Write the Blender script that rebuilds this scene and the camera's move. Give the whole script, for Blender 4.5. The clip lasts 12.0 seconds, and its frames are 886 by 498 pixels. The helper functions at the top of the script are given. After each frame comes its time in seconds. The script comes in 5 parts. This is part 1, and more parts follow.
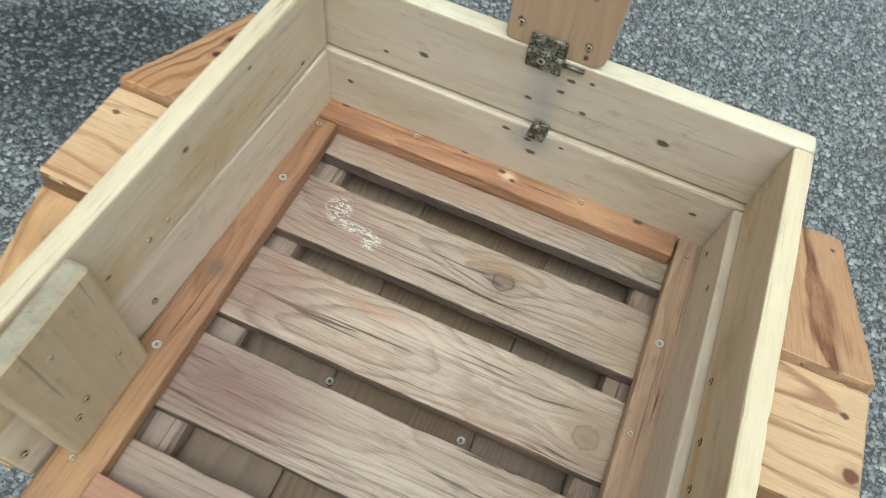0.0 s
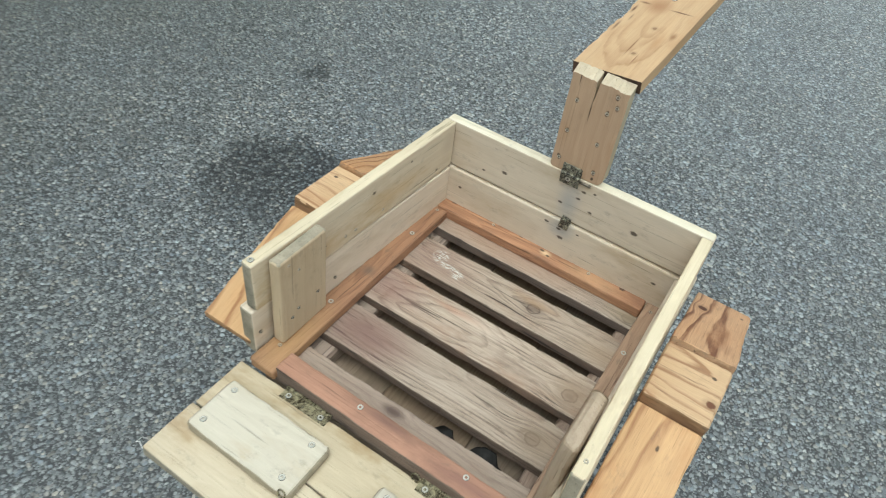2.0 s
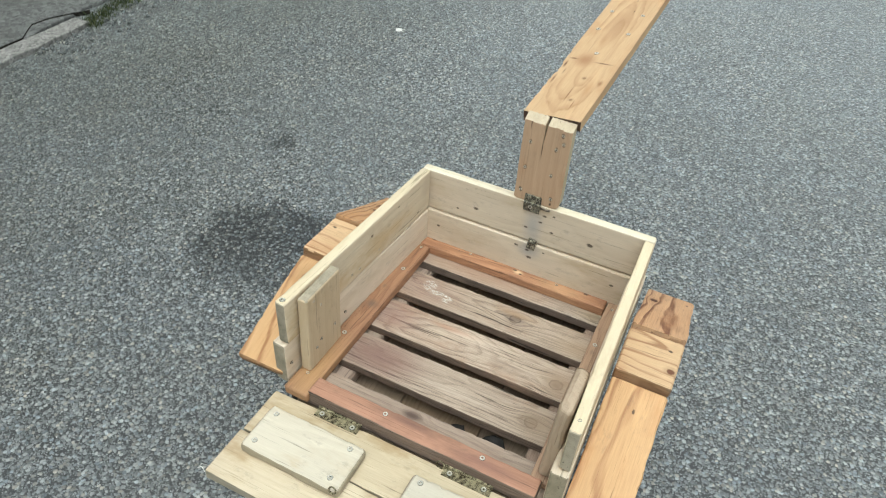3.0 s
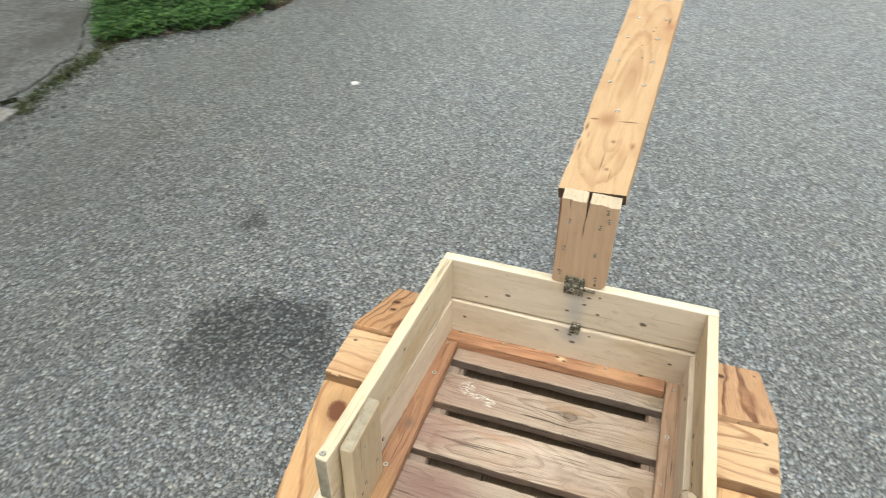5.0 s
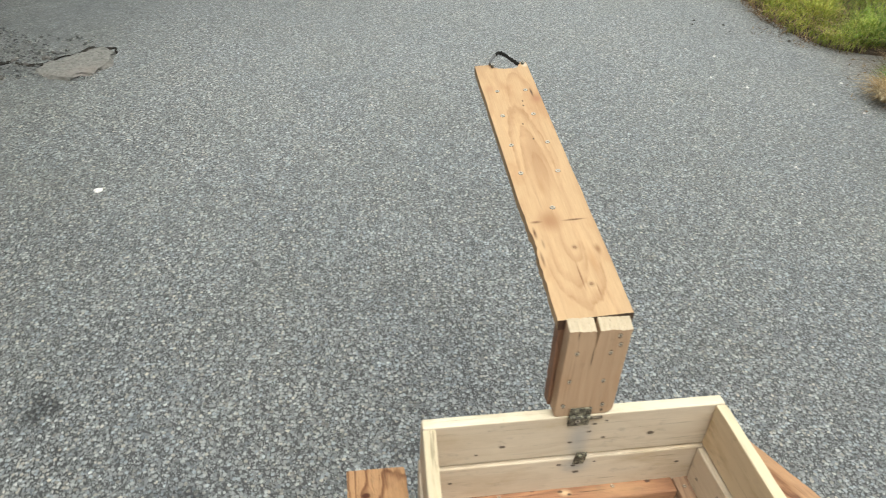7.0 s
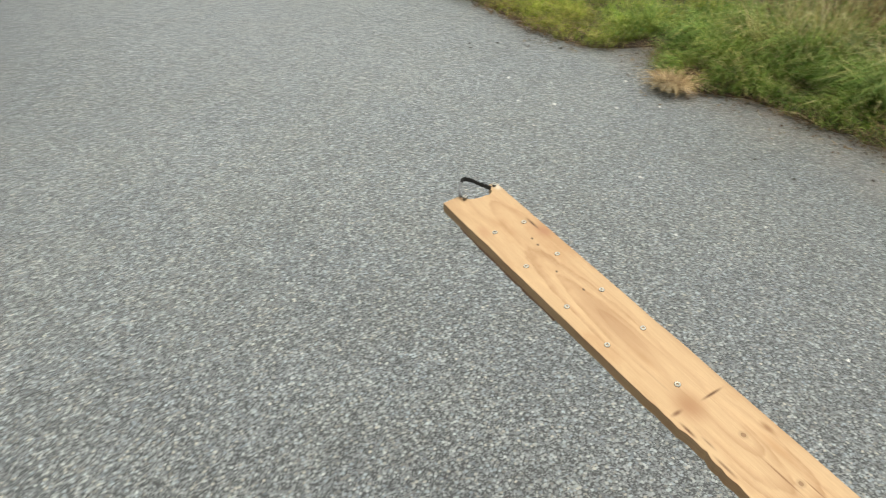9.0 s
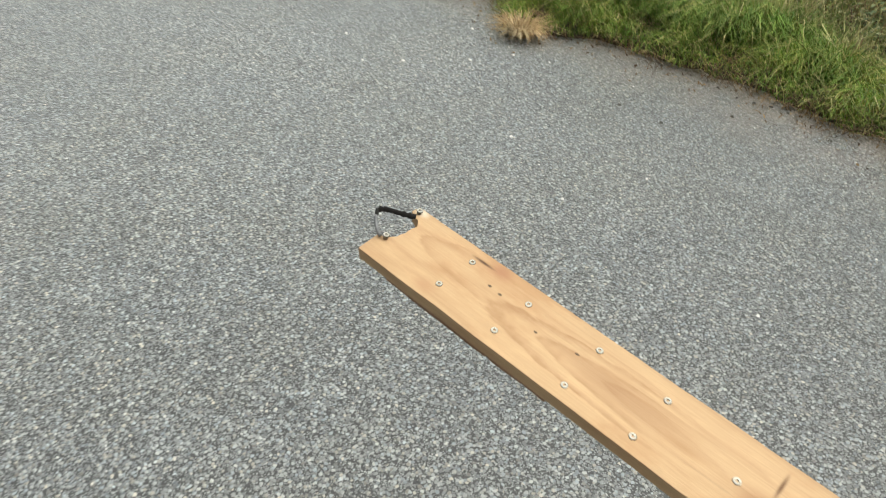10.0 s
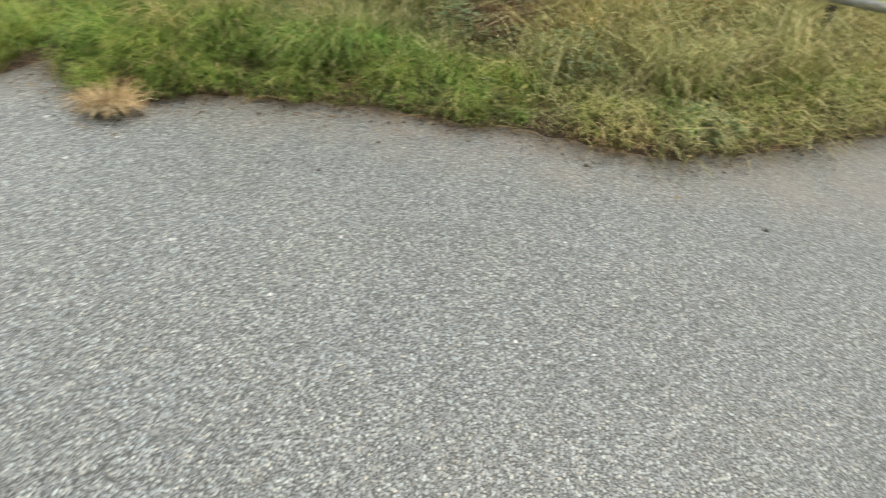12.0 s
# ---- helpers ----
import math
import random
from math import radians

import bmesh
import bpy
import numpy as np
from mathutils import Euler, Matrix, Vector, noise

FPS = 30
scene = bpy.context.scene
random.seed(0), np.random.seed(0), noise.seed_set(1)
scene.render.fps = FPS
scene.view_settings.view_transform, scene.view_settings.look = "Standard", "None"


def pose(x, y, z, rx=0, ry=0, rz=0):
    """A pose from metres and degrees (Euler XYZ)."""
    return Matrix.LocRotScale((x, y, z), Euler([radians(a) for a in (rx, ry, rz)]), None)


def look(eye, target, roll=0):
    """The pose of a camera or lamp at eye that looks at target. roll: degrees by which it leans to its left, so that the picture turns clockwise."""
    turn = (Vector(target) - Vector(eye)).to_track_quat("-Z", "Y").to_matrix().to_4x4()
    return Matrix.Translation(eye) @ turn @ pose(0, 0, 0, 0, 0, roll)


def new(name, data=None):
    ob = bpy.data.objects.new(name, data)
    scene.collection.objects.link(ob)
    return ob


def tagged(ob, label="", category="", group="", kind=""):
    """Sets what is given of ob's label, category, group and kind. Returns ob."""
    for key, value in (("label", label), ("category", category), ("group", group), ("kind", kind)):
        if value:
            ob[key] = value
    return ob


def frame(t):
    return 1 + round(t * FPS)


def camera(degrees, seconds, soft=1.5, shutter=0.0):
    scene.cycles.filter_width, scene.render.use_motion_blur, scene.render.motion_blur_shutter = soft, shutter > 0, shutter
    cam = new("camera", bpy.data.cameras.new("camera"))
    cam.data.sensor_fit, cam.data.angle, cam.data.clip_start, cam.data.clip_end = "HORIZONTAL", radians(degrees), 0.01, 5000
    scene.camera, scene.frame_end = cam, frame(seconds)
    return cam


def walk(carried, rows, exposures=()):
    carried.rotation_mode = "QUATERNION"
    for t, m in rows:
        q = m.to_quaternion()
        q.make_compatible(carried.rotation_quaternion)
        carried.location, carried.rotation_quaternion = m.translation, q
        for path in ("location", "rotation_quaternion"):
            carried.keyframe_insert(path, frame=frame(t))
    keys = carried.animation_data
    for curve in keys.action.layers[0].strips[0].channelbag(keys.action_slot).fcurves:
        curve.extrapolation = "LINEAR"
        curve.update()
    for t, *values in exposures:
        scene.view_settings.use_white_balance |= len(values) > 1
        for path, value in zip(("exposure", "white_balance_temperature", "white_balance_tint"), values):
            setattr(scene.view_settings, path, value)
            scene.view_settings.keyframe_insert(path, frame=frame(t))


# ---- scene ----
cam = camera(64.2, 12.0, soft=1.0, shutter=0.4)
PATH = [
    (0, (0.094, 0.263, 1.105), (-0.247, 1.148, -0.656), 8.9),
    (0.5, (0.099, 0.158, 1.173), (-0.332, 1.159, -0.504), 8.2),
    (1, (0.158, 0.03, 1.276), (-0.411, 1.106, -0.311), 7.9),
    (1.5, (0.255, -0.078, 1.326), (-0.432, 1.078, -0.154), 10.4),
    (2, (0.355, -0.162, 1.386), (-0.43, 0.982, -0.054), 6.8),
    (2.5, (0.397, -0.256, 1.459), (-0.425, 0.923, 0.068), 2.8),
    (3, (0.403, -0.365, 1.505), (-0.336, 0.94, 0.182), 3.5),
    (3.2, (0.396, -0.391, 1.522), (-0.339, 0.934, 0.217), 3.3),
    (4.8, (0.217, -0.255, 1.499), (-0.512, 1.123, 0.246), -0.8),
    (5, (0.159, -0.244, 1.497), (-0.477, 1.168, 0.231), -0.1),
    (5.5, (0.037, -0.244, 1.509), (-0.337, 1.287, 0.277), -1.5),
    (6, (-0.059, -0.212, 1.514), (-0.292, 1.378, 0.324), 0.3),
    (6.5, (-0.182, -0.092, 1.507), (-0.26, 1.508, 0.309), 0.0),
    (7, (-0.318, -0.005, 1.511), (-0.189, 1.594, 0.317), 3.2),
    (7.2, (-0.401, 0.015, 1.522), (-0.214, 1.625, 0.35), 3.4),
    (8.8, (-0.687, 0.479, 1.587), (-0.02, 1.976, 0.44), 0.2),
    (9, (-0.699, 0.555, 1.579), (0.076, 1.997, 0.431), 1.0),
    (9.5, (-0.709, 0.744, 1.562), (0.308, 2.011, 0.396), 2.7),
    (10, (-0.609, 0.958, 1.501), (0.491, 2.058, 0.244), 3.6),
    (10.5, (-0.525, 1.14, 1.478), (0.62, 2.1, 0.149), 4.1),
    (11, (-0.543, 1.294, 1.49), (0.793, 2.036, 0.2), 6.9),
    (11.5, (-0.509, 1.395, 1.511), (1.003, 1.922, 0.313), 5.8),
    (12, (-0.407, 1.462, 1.498), (1.206, 1.654, 0.331), 5.7),
]
EXPOSURES = [(0.0, 0.18, 6000, -3), (1.5, 0.16, 5950, -3), (3.0, 0.32, 6200, -1), (5.5, 0.52, 6650, 3), (7.0, 0.41, 6700, 3), (9.5, 0.38, 6850, 3), (11.2, 0.38, 6850, 4), (12.0, 0.58, 6850, 4)]
walk(cam, [(t, look(eye, target, roll)) for t, eye, target, roll in PATH], EXPOSURES)

# ---- world and light: a bright overcast sky ----
SUN_HEIGHT, SUN_TURN = 76.0, 145.0
world = bpy.data.worlds.new("sky")
scene.world = world
world.use_nodes = True
wn = world.node_tree
wn.nodes.clear()
sky = wn.nodes.new("ShaderNodeTexSky")
sky.sky_type = "NISHITA"
sky.sun_disc = False
sky.sun_elevation, sky.sun_rotation = radians(SUN_HEIGHT), radians(SUN_TURN)
sky.air_density, sky.dust_density, sky.ozone_density = 1.0, 6.0, 1.0
grey = wn.nodes.new("ShaderNodeHueSaturation")
grey.inputs["Saturation"].default_value = 0.3
back = wn.nodes.new("ShaderNodeBackground")
back.inputs["Strength"].default_value = 0.16
wout = wn.nodes.new("ShaderNodeOutputWorld")
wn.links.new(sky.outputs["Color"], grey.inputs["Color"])
wn.links.new(grey.outputs["Color"], back.inputs["Color"])
wn.links.new(back.outputs["Background"], wout.inputs["Surface"])
sun = new("sun", bpy.data.lights.new("sun", "SUN"))
sun.data.energy, sun.data.angle, sun.data.color = 0.7, radians(75), (1.0, 0.97, 0.93)
sun.matrix_world = pose(0, 0, 8, 90 - SUN_HEIGHT, 0, 180 - SUN_TURN)


# ---- materials ----
class Graph:
    """A small helper that wires the nodes of one material."""

    def __init__(self, name):
        self.mat = bpy.data.materials.new(name)
        self.mat.use_nodes = True
        self.tree = self.mat.node_tree
        self.tree.nodes.clear()
        self.out = self.tree.nodes.new("ShaderNodeOutputMaterial")
        self.bsdf = self.tree.nodes.new("ShaderNodeBsdfPrincipled")
        self.tree.links.new(self.bsdf.outputs[0], self.out.inputs["Surface"])

    def put(self, value, socket):
        if isinstance(value, bpy.types.NodeSocket):
            self.tree.links.new(value, socket)
        elif isinstance(value, (int, float)) and socket.type == "VECTOR":
            socket.default_value = (value, value, value)
        elif socket.type == "RGBA" and len(value) == 3:
            socket.default_value = (*value, 1)
        else:
            socket.default_value = value

    def math(self, op, a, b=0.0, c=None, clamp=False):
        n = self.tree.nodes.new("ShaderNodeMath")
        n.operation, n.use_clamp = op, clamp
        self.put(a, n.inputs[0]), self.put(b, n.inputs[1])
        if c is not None:
            self.put(c, n.inputs[2])
        return n.outputs[0]

    def vec(self, op, a, b=None):
        n = self.tree.nodes.new("ShaderNodeVectorMath")
        n.operation = op
        self.put(a, n.inputs[0])
        if b is not None:
            self.put(b, n.inputs[1])
        return n.outputs["Value"] if op in ("LENGTH", "DISTANCE", "DOT_PRODUCT") else n.outputs[0]

    def xyz(self, v):
        n = self.tree.nodes.new("ShaderNodeSeparateXYZ")
        self.put(v, n.inputs[0])
        return n.outputs[0], n.outputs[1], n.outputs[2]

    def join(self, x, y, z):
        n = self.tree.nodes.new("ShaderNodeCombineXYZ")
        self.put(x, n.inputs[0]), self.put(y, n.inputs[1]), self.put(z, n.inputs[2])
        return n.outputs[0]

    def noise(self, v, scale, detail=3.0, rough=0.55, colour=False):
        n = self.tree.nodes.new("ShaderNodeTexNoise")
        self.put(v, n.inputs["Vector"])
        n.inputs["Scale"].default_value, n.inputs["Detail"].default_value = scale, detail
        n.inputs["Roughness"].default_value = rough
        return n.outputs["Color" if colour else "Fac"]

    def cells(self, v, scale, feature="F1"):
        n = self.tree.nodes.new("ShaderNodeTexVoronoi")
        n.feature = feature
        self.put(v, n.inputs["Vector"])
        n.inputs["Scale"].default_value = scale
        return n

    def span(self, v, a, b, c=0.0, d=1.0, smooth=False):
        n = self.tree.nodes.new("ShaderNodeMapRange")
        n.interpolation_type = "SMOOTHSTEP" if smooth else "LINEAR"
        for k, value in enumerate((v, a, b, c, d)):
            self.put(value, n.inputs[k])
        return n.outputs[0]

    def mix(self, f, a, b, blend="MIX"):
        n = self.tree.nodes.new("ShaderNodeMix")
        n.data_type, n.blend_type = "RGBA", blend
        self.put(f, n.inputs["Factor"]), self.put(a, n.inputs[6]), self.put(b, n.inputs[7])
        return n.outputs[2]

    def ramp(self, f, stops):
        n = self.tree.nodes.new("ShaderNodeValToRGB")
        while len(n.color_ramp.elements) < len(stops):
            n.color_ramp.elements.new(0.5)
        for e, (p, c) in zip(n.color_ramp.elements, stops):
            e.position, e.color = p, (*c, 1)
        self.put(f, n.inputs[0])
        return n.outputs["Color"]

    def coords(self, kind="Object"):
        return self.tree.nodes.new("ShaderNodeTexCoord").outputs[kind]

    def random(self):
        return self.tree.nodes.new("ShaderNodeObjectInfo").outputs["Random"]

    def island(self):
        return self.tree.nodes.new("ShaderNodeNewGeometry").outputs["Random Per Island"]

    def finish(self, colour, rough=0.6, metal=0.0, height=None, strength=0.3, distance=0.002, gloss=0.5):
        self.put(colour, self.bsdf.inputs["Base Color"])
        self.put(rough, self.bsdf.inputs["Roughness"])
        self.put(metal, self.bsdf.inputs["Metallic"])
        self.put(gloss, self.bsdf.inputs["Specular IOR Level"])
        if height is not None:
            n = self.tree.nodes.new("ShaderNodeBump")
            n.inputs["Strength"].default_value, n.inputs["Distance"].default_value = strength, distance
            self.put(height, n.inputs["Height"])
            self.tree.links.new(n.outputs[0], self.bsdf.inputs["Normal"])
        return self.mat


def wood(name, light, dark, ring=0.006, contrast=0.6, streak=0.35, stain=(0.3, 0.27, 0.24), stained=0.25,
         knots=(), spots=(), smears=(), rough=0.62, bump=0.35, shift=0.12, crack=0.3, knotty=0.75, thin=0.25, split=0.6, figures=()):
    """Sawn wood with its length along the board's own x. knots: (x, y, radius); spots: (x, y, radius) of nail holes and dark
    flecks; smears: (x, y, rx, ry, colour, amount); figures: (x, y, rx, ry, breadth, amount, way) of the tongue-shaped rings of flat-sawn wood, pointing along way."""
    g = Graph(name)
    co, rnd = g.coords(), g.random()
    x, y, z = g.xyz(co)
    warp, core, halo = y, None, None
    for kx, ky, kr in knots:
        dx = g.math("MULTIPLY", g.math("SUBTRACT", x, kx), 0.55)
        dy = g.math("SUBTRACT", y, ky)
        d = g.math("SQRT", g.math("ADD", g.math("MULTIPLY", dx, dx), g.math("MULTIPLY", dy, dy)))
        d2 = g.math("SQRT", g.math("ADD", g.math("MULTIPLY", g.math("MULTIPLY", dx, 1.6), g.math("MULTIPLY", dx, 1.6)), g.math("MULTIPLY", dy, dy)))
        w = g.span(d, 0.0, kr * 3.2, 0.85, 0.0, smooth=True)
        warp = g.math("SUBTRACT", warp, g.math("MULTIPLY", dy, w))
        wob = g.math("ADD", d2, g.math("MULTIPLY", g.math("SUBTRACT", g.noise(co, 160, 2), 0.5), kr * 0.5))
        k = g.span(wob, kr * 0.75, kr * 1.05, 1.0, 0.0, smooth=True)
        edge = g.span(g.math("ABSOLUTE", g.math("SUBTRACT", wob, kr * 0.95)), 0.0, kr * 0.3, 1.0, 0.0)
        h = g.span(d2, kr, kr * 2.6, 0.35, 0.0, smooth=True)
        core = k if core is None else g.math("MAXIMUM", core, k)
        halo = g.math("MAXIMUM", edge, h) if halo is None else g.math("MAXIMUM", halo, g.math("MAXIMUM", edge, h))
    p = g.join(g.math("ADD", x, g.math("MULTIPLY", rnd, 9.0)), g.math("ADD", warp, g.math("MULTIPLY", rnd, 3.0)), z)
    sway = g.noise(g.vec("MULTIPLY", p, (2.6, 7.0, 7.0)), 1.0, 3, 0.5)
    fine = g.noise(g.vec("MULTIPLY", p, (9.0, 60.0, 60.0)), 1.0, 2)
    yy = g.math("ADD", warp, g.math("MULTIPLY", g.math("SUBTRACT", rnd, 0.5), 0.09))
    zz = g.math("ADD", z, g.math("ADD", 0.02, g.math("MULTIPLY", rnd, 0.03)))
    r = g.math("SQRT", g.math("ADD", g.math("MULTIPLY", yy, yy), g.math("MULTIPLY", zz, zz)))
    r = g.math("ADD", r, g.math("MULTIPLY", sway, 0.085))
    r = g.math("ADD", r, g.math("MULTIPLY", fine, 0.008))
    saw = g.math("FRACT", g.math("DIVIDE", r, ring))
    late = g.math("MULTIPLY", g.span(saw, thin, 0.85, 0.0, 1.0), g.span(saw, 0.9, 1.0, 1.0, 0.0))
    fibre = g.noise(g.vec("MULTIPLY", p, (14.0, 480.0, 480.0)), 1.0, 3, 0.7)
    wide = g.noise(g.vec("MULTIPLY", p, (3.0, 14.0, 14.0)), 1.0, 4, 0.6)
    tone = g.math("MULTIPLY", late, g.math("MULTIPLY", contrast, g.span(wide, 0.3, 0.7, 0.25, 1.0)))
    tone = g.math("ADD", tone, g.math("MULTIPLY", g.span(fibre, 0.35, 0.7), streak), clamp=True)
    col = g.mix(tone, light, dark)
    blot = g.span(g.noise(g.vec("MULTIPLY", p, (5.0, 11.0, 11.0)), 1.0, 5, 0.65), 0.48, 0.72, 0.0, stained, smooth=True)
    col = g.mix(blot, col, stain)
    pale = g.span(g.noise(g.vec("MULTIPLY", p, (6.0, 30.0, 30.0)), 1.0, 5, 0.7), 0.52, 0.72, 0.0, 0.45)
    col = g.mix(pale, col, tuple(min(0.85, c * 1.22) for c in light))
    lines = g.span(g.noise(g.vec("MULTIPLY", p, (4.0, 330.0, 330.0)), 1.0, 4, 0.75), split, split + 0.1, 0.0, crack)
    col = g.mix(lines, col, tuple(c * 0.4 for c in dark))
    gash = g.math("MULTIPLY", g.span(g.noise(g.vec("MULTIPLY", p, (5.0, 130.0, 130.0)), 1.0, 3, 0.6), split + 0.06, split + 0.12), crack, clamp=True)
    col = g.mix(gash, col, tuple(c * 0.3 for c in dark))
    grime = g.span(g.noise(g.vec("MULTIPLY", co, (0.5, 1.0, 1.0)), 42, 6, 0.75), 0.56, 0.74, 0.0, crack * 0.6, smooth=True)
    col = g.mix(grime, col, (0.13, 0.105, 0.08))
    for fx, fy, rx, ry, breadth, amount, way in figures:
        dx = g.math("DIVIDE", g.math("SUBTRACT", x, fx), rx)
        dy = g.math("DIVIDE", g.math("SUBTRACT", y, fy), ry)
        d = g.math("SQRT", g.math("ADD", g.math("MULTIPLY", dx, dx), g.math("MULTIPLY", dy, dy)))
        d = g.math("ADD", d, g.math("MULTIPLY", g.math("SUBTRACT", g.noise(g.vec("MULTIPLY", co, (12.0, 45.0, 45.0)), 1.0, 3, 0.6), 0.5), 0.5))
        line = g.math("MULTIPLY", g.span(g.math("SUBTRACT", d, 1.0), -breadth * 4, 0.0, 0.0, 1.0), g.span(g.math("SUBTRACT", d, 1.0), 0.0, breadth, 1.0, 0.0))
        line = g.math("MULTIPLY", line, g.span(g.math("MULTIPLY", dx, way), -0.75, 0.35, 0.0, amount, smooth=True))
        line = g.math("MULTIPLY", line, g.span(g.noise(co, 26, 4, 0.6), 0.35, 0.6, 0.35, 1.0))
        col = g.mix(line, col, dark)
    if core is not None:
        col = g.mix(g.math("MULTIPLY", halo, 0.75), col, tuple(c * 0.45 for c in dark))
        col = g.mix(g.math("MULTIPLY", core, knotty), col, (dark[0] * 0.4, dark[1] * 0.26, dark[2] * 0.24))
    for sx, sy, rx, ry, c, amount in smears:
        dx = g.math("DIVIDE", g.math("SUBTRACT", x, sx), rx)
        dy = g.math("DIVIDE", g.math("SUBTRACT", y, sy), ry)
        d = g.math("SQRT", g.math("ADD", g.math("MULTIPLY", dx, dx), g.math("MULTIPLY", dy, dy)))
        if amount > 1:
            m = g.math("MULTIPLY", g.span(d, 0.7, 1.1, 1.0, 0.0), g.span(g.math("ABSOLUTE", g.math("SUBTRACT", g.noise(g.vec("MULTIPLY", co, (75.0, 190.0, 95.0)), 1.0, 3, 0.65), 0.48)), 0.008, 0.05, 0.8, 0.0))
        else:
            m = g.math("MULTIPLY", g.span(g.math("ADD", d, g.math("MULTIPLY", wide, 0.5)), 0.3, 1.2, 1.0, 0.0, smooth=True), amount)
        col = g.mix(m, col, c)
    for sx, sy, sr in spots:
        dx = g.math("MULTIPLY", g.math("SUBTRACT", x, sx), 0.6)
        dy = g.math("SUBTRACT", y, sy)
        d = g.math("SQRT", g.math("ADD", g.math("MULTIPLY", dx, dx), g.math("MULTIPLY", dy, dy)))
        d = g.math("ADD", d, g.math("MULTIPLY", g.math("SUBTRACT", g.noise(co, 240, 2), 0.5), sr))
        col = g.mix(g.span(d, sr * 0.6, sr * 1.1, 0.85, 0.0), col, (0.05, 0.032, 0.022))
    hsv = g.tree.nodes.new("ShaderNodeHueSaturation")
    g.put(g.span(rnd, 0.0, 1.0, 1.0 - shift, 1.0 + shift), hsv.inputs["Value"])
    g.put(g.span(g.math("FRACT", g.math("MULTIPLY", rnd, 7.3)), 0.0, 1.0, 0.9, 1.08), hsv.inputs["Saturation"])
    g.put(col, hsv.inputs["Color"])
    height = g.math("ADD", g.math("MULTIPLY", late, 0.35), g.math("ADD", fibre, g.math("MULTIPLY", wide, 0.5)))
    height = g.math("SUBTRACT", height, g.math("MULTIPLY", gash, 0.9))
    return g.finish(hsv.outputs[0], g.span(wide, 0.2, 0.8, rough - 0.08, rough + 0.1), 0.0, height, bump, 0.0012, 0.35)


PINE = dict(split=0.6, light=(0.60, 0.51, 0.385), dark=(0.44, 0.335, 0.215), ring=0.016, contrast=0.3, streak=0.25, stain=(0.43, 0.325, 0.19), stained=0.75, bump=0.4, crack=0.55)
OCHRE = {**PINE, "light": (0.64, 0.545, 0.395), "dark": (0.48, 0.36, 0.215), "stain": (0.46, 0.325, 0.16), "stained": 0.9}
CHALK = {**PINE, "light": (0.675, 0.58, 0.455), "dark": (0.51, 0.405, 0.28), "stain": (0.50, 0.39, 0.255)}
CEDAR = dict(light=(0.60, 0.41, 0.235), dark=(0.35, 0.19, 0.095), ring=0.013, contrast=0.6, streak=0.3, stain=(0.43, 0.21, 0.09), stained=0.5, bump=0.5, crack=0.55)
RUST = dict(split=0.57, light=(0.41, 0.238, 0.148), dark=(0.19, 0.095, 0.06), ring=0.012, contrast=0.5, streak=0.4, stain=(0.20, 0.105, 0.07), stained=0.85, bump=0.6, crack=0.85)
AGED = dict(light=(0.478, 0.389, 0.308), dark=(0.145, 0.102, 0.079), ring=0.007, contrast=0.5, streak=0.45, stain=(0.31, 0.205, 0.145), stained=0.9, thin=0.5, split=0.57, bump=1.0, rough=0.66, crack=0.8, knotty=0.33)
pine, rust_wood = wood("pine", **CHALK), wood("stained_wood", **RUST)
rim_pine = wood("fresh_pine", **{**PINE, "light": (0.78, 0.71, 0.56), "dark": (0.62, 0.51, 0.33), "stained": 0.5})
side_rim = wood("side_rim", **{**PINE, "light": (0.62, 0.525, 0.355), "dark": (0.47, 0.36, 0.20), "stained": 0.7})
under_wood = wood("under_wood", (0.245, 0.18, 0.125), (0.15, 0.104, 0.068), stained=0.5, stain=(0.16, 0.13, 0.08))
shaded_end = wood("shaded_end", **{**RUST, "light": (0.10, 0.06, 0.04), "dark": (0.04, 0.026, 0.02)})


def plain(name, colour, rough, metal=0.0, scale=300, vary=0.3, strength=0.2, gloss=0.5):
    g = Graph(name)
    co = g.coords()
    n = g.noise(co, scale, 4)
    m = g.noise(co, scale * 0.12, 3)
    col = g.mix(g.span(g.math("ADD", n, m), 0.7, 1.3), tuple(c * (1 - vary) for c in colour), tuple(min(1, c * (1 + vary)) for c in colour))
    return g.finish(col, g.span(n, 0.2, 0.8, rough - 0.1, rough + 0.1), metal, n, strength, 0.0006, gloss)


zinc = plain("zinc", (0.55, 0.535, 0.475), 0.45, 0.8, 500, 0.2)
recess = plain("recess", (0.03, 0.028, 0.025), 0.6, 0.4)
old_screw = plain("old_screw", (0.46, 0.41, 0.33), 0.5, 0.6, 600, 0.4)
old_iron = plain("old_iron", (0.20, 0.175, 0.14), 0.48, 0.75, 220, 0.6, 0.5)


def mottled(name, a, b, scale, rough=0.5, metal=0.5):
    """Old iron on which pale rust and black grease lie in patches."""
    g = Graph(name)
    co = g.coords()
    f = g.span(g.math("ADD", g.noise(co, scale, 5, 0.7), g.math("MULTIPLY", g.noise(co, scale * 4, 3), 0.4)), 0.6, 0.88, smooth=True)
    return g.finish(g.mix(f, a, b), g.span(f, 0, 1, rough - 0.15, rough + 0.15), metal, f, 0.7, 0.001)


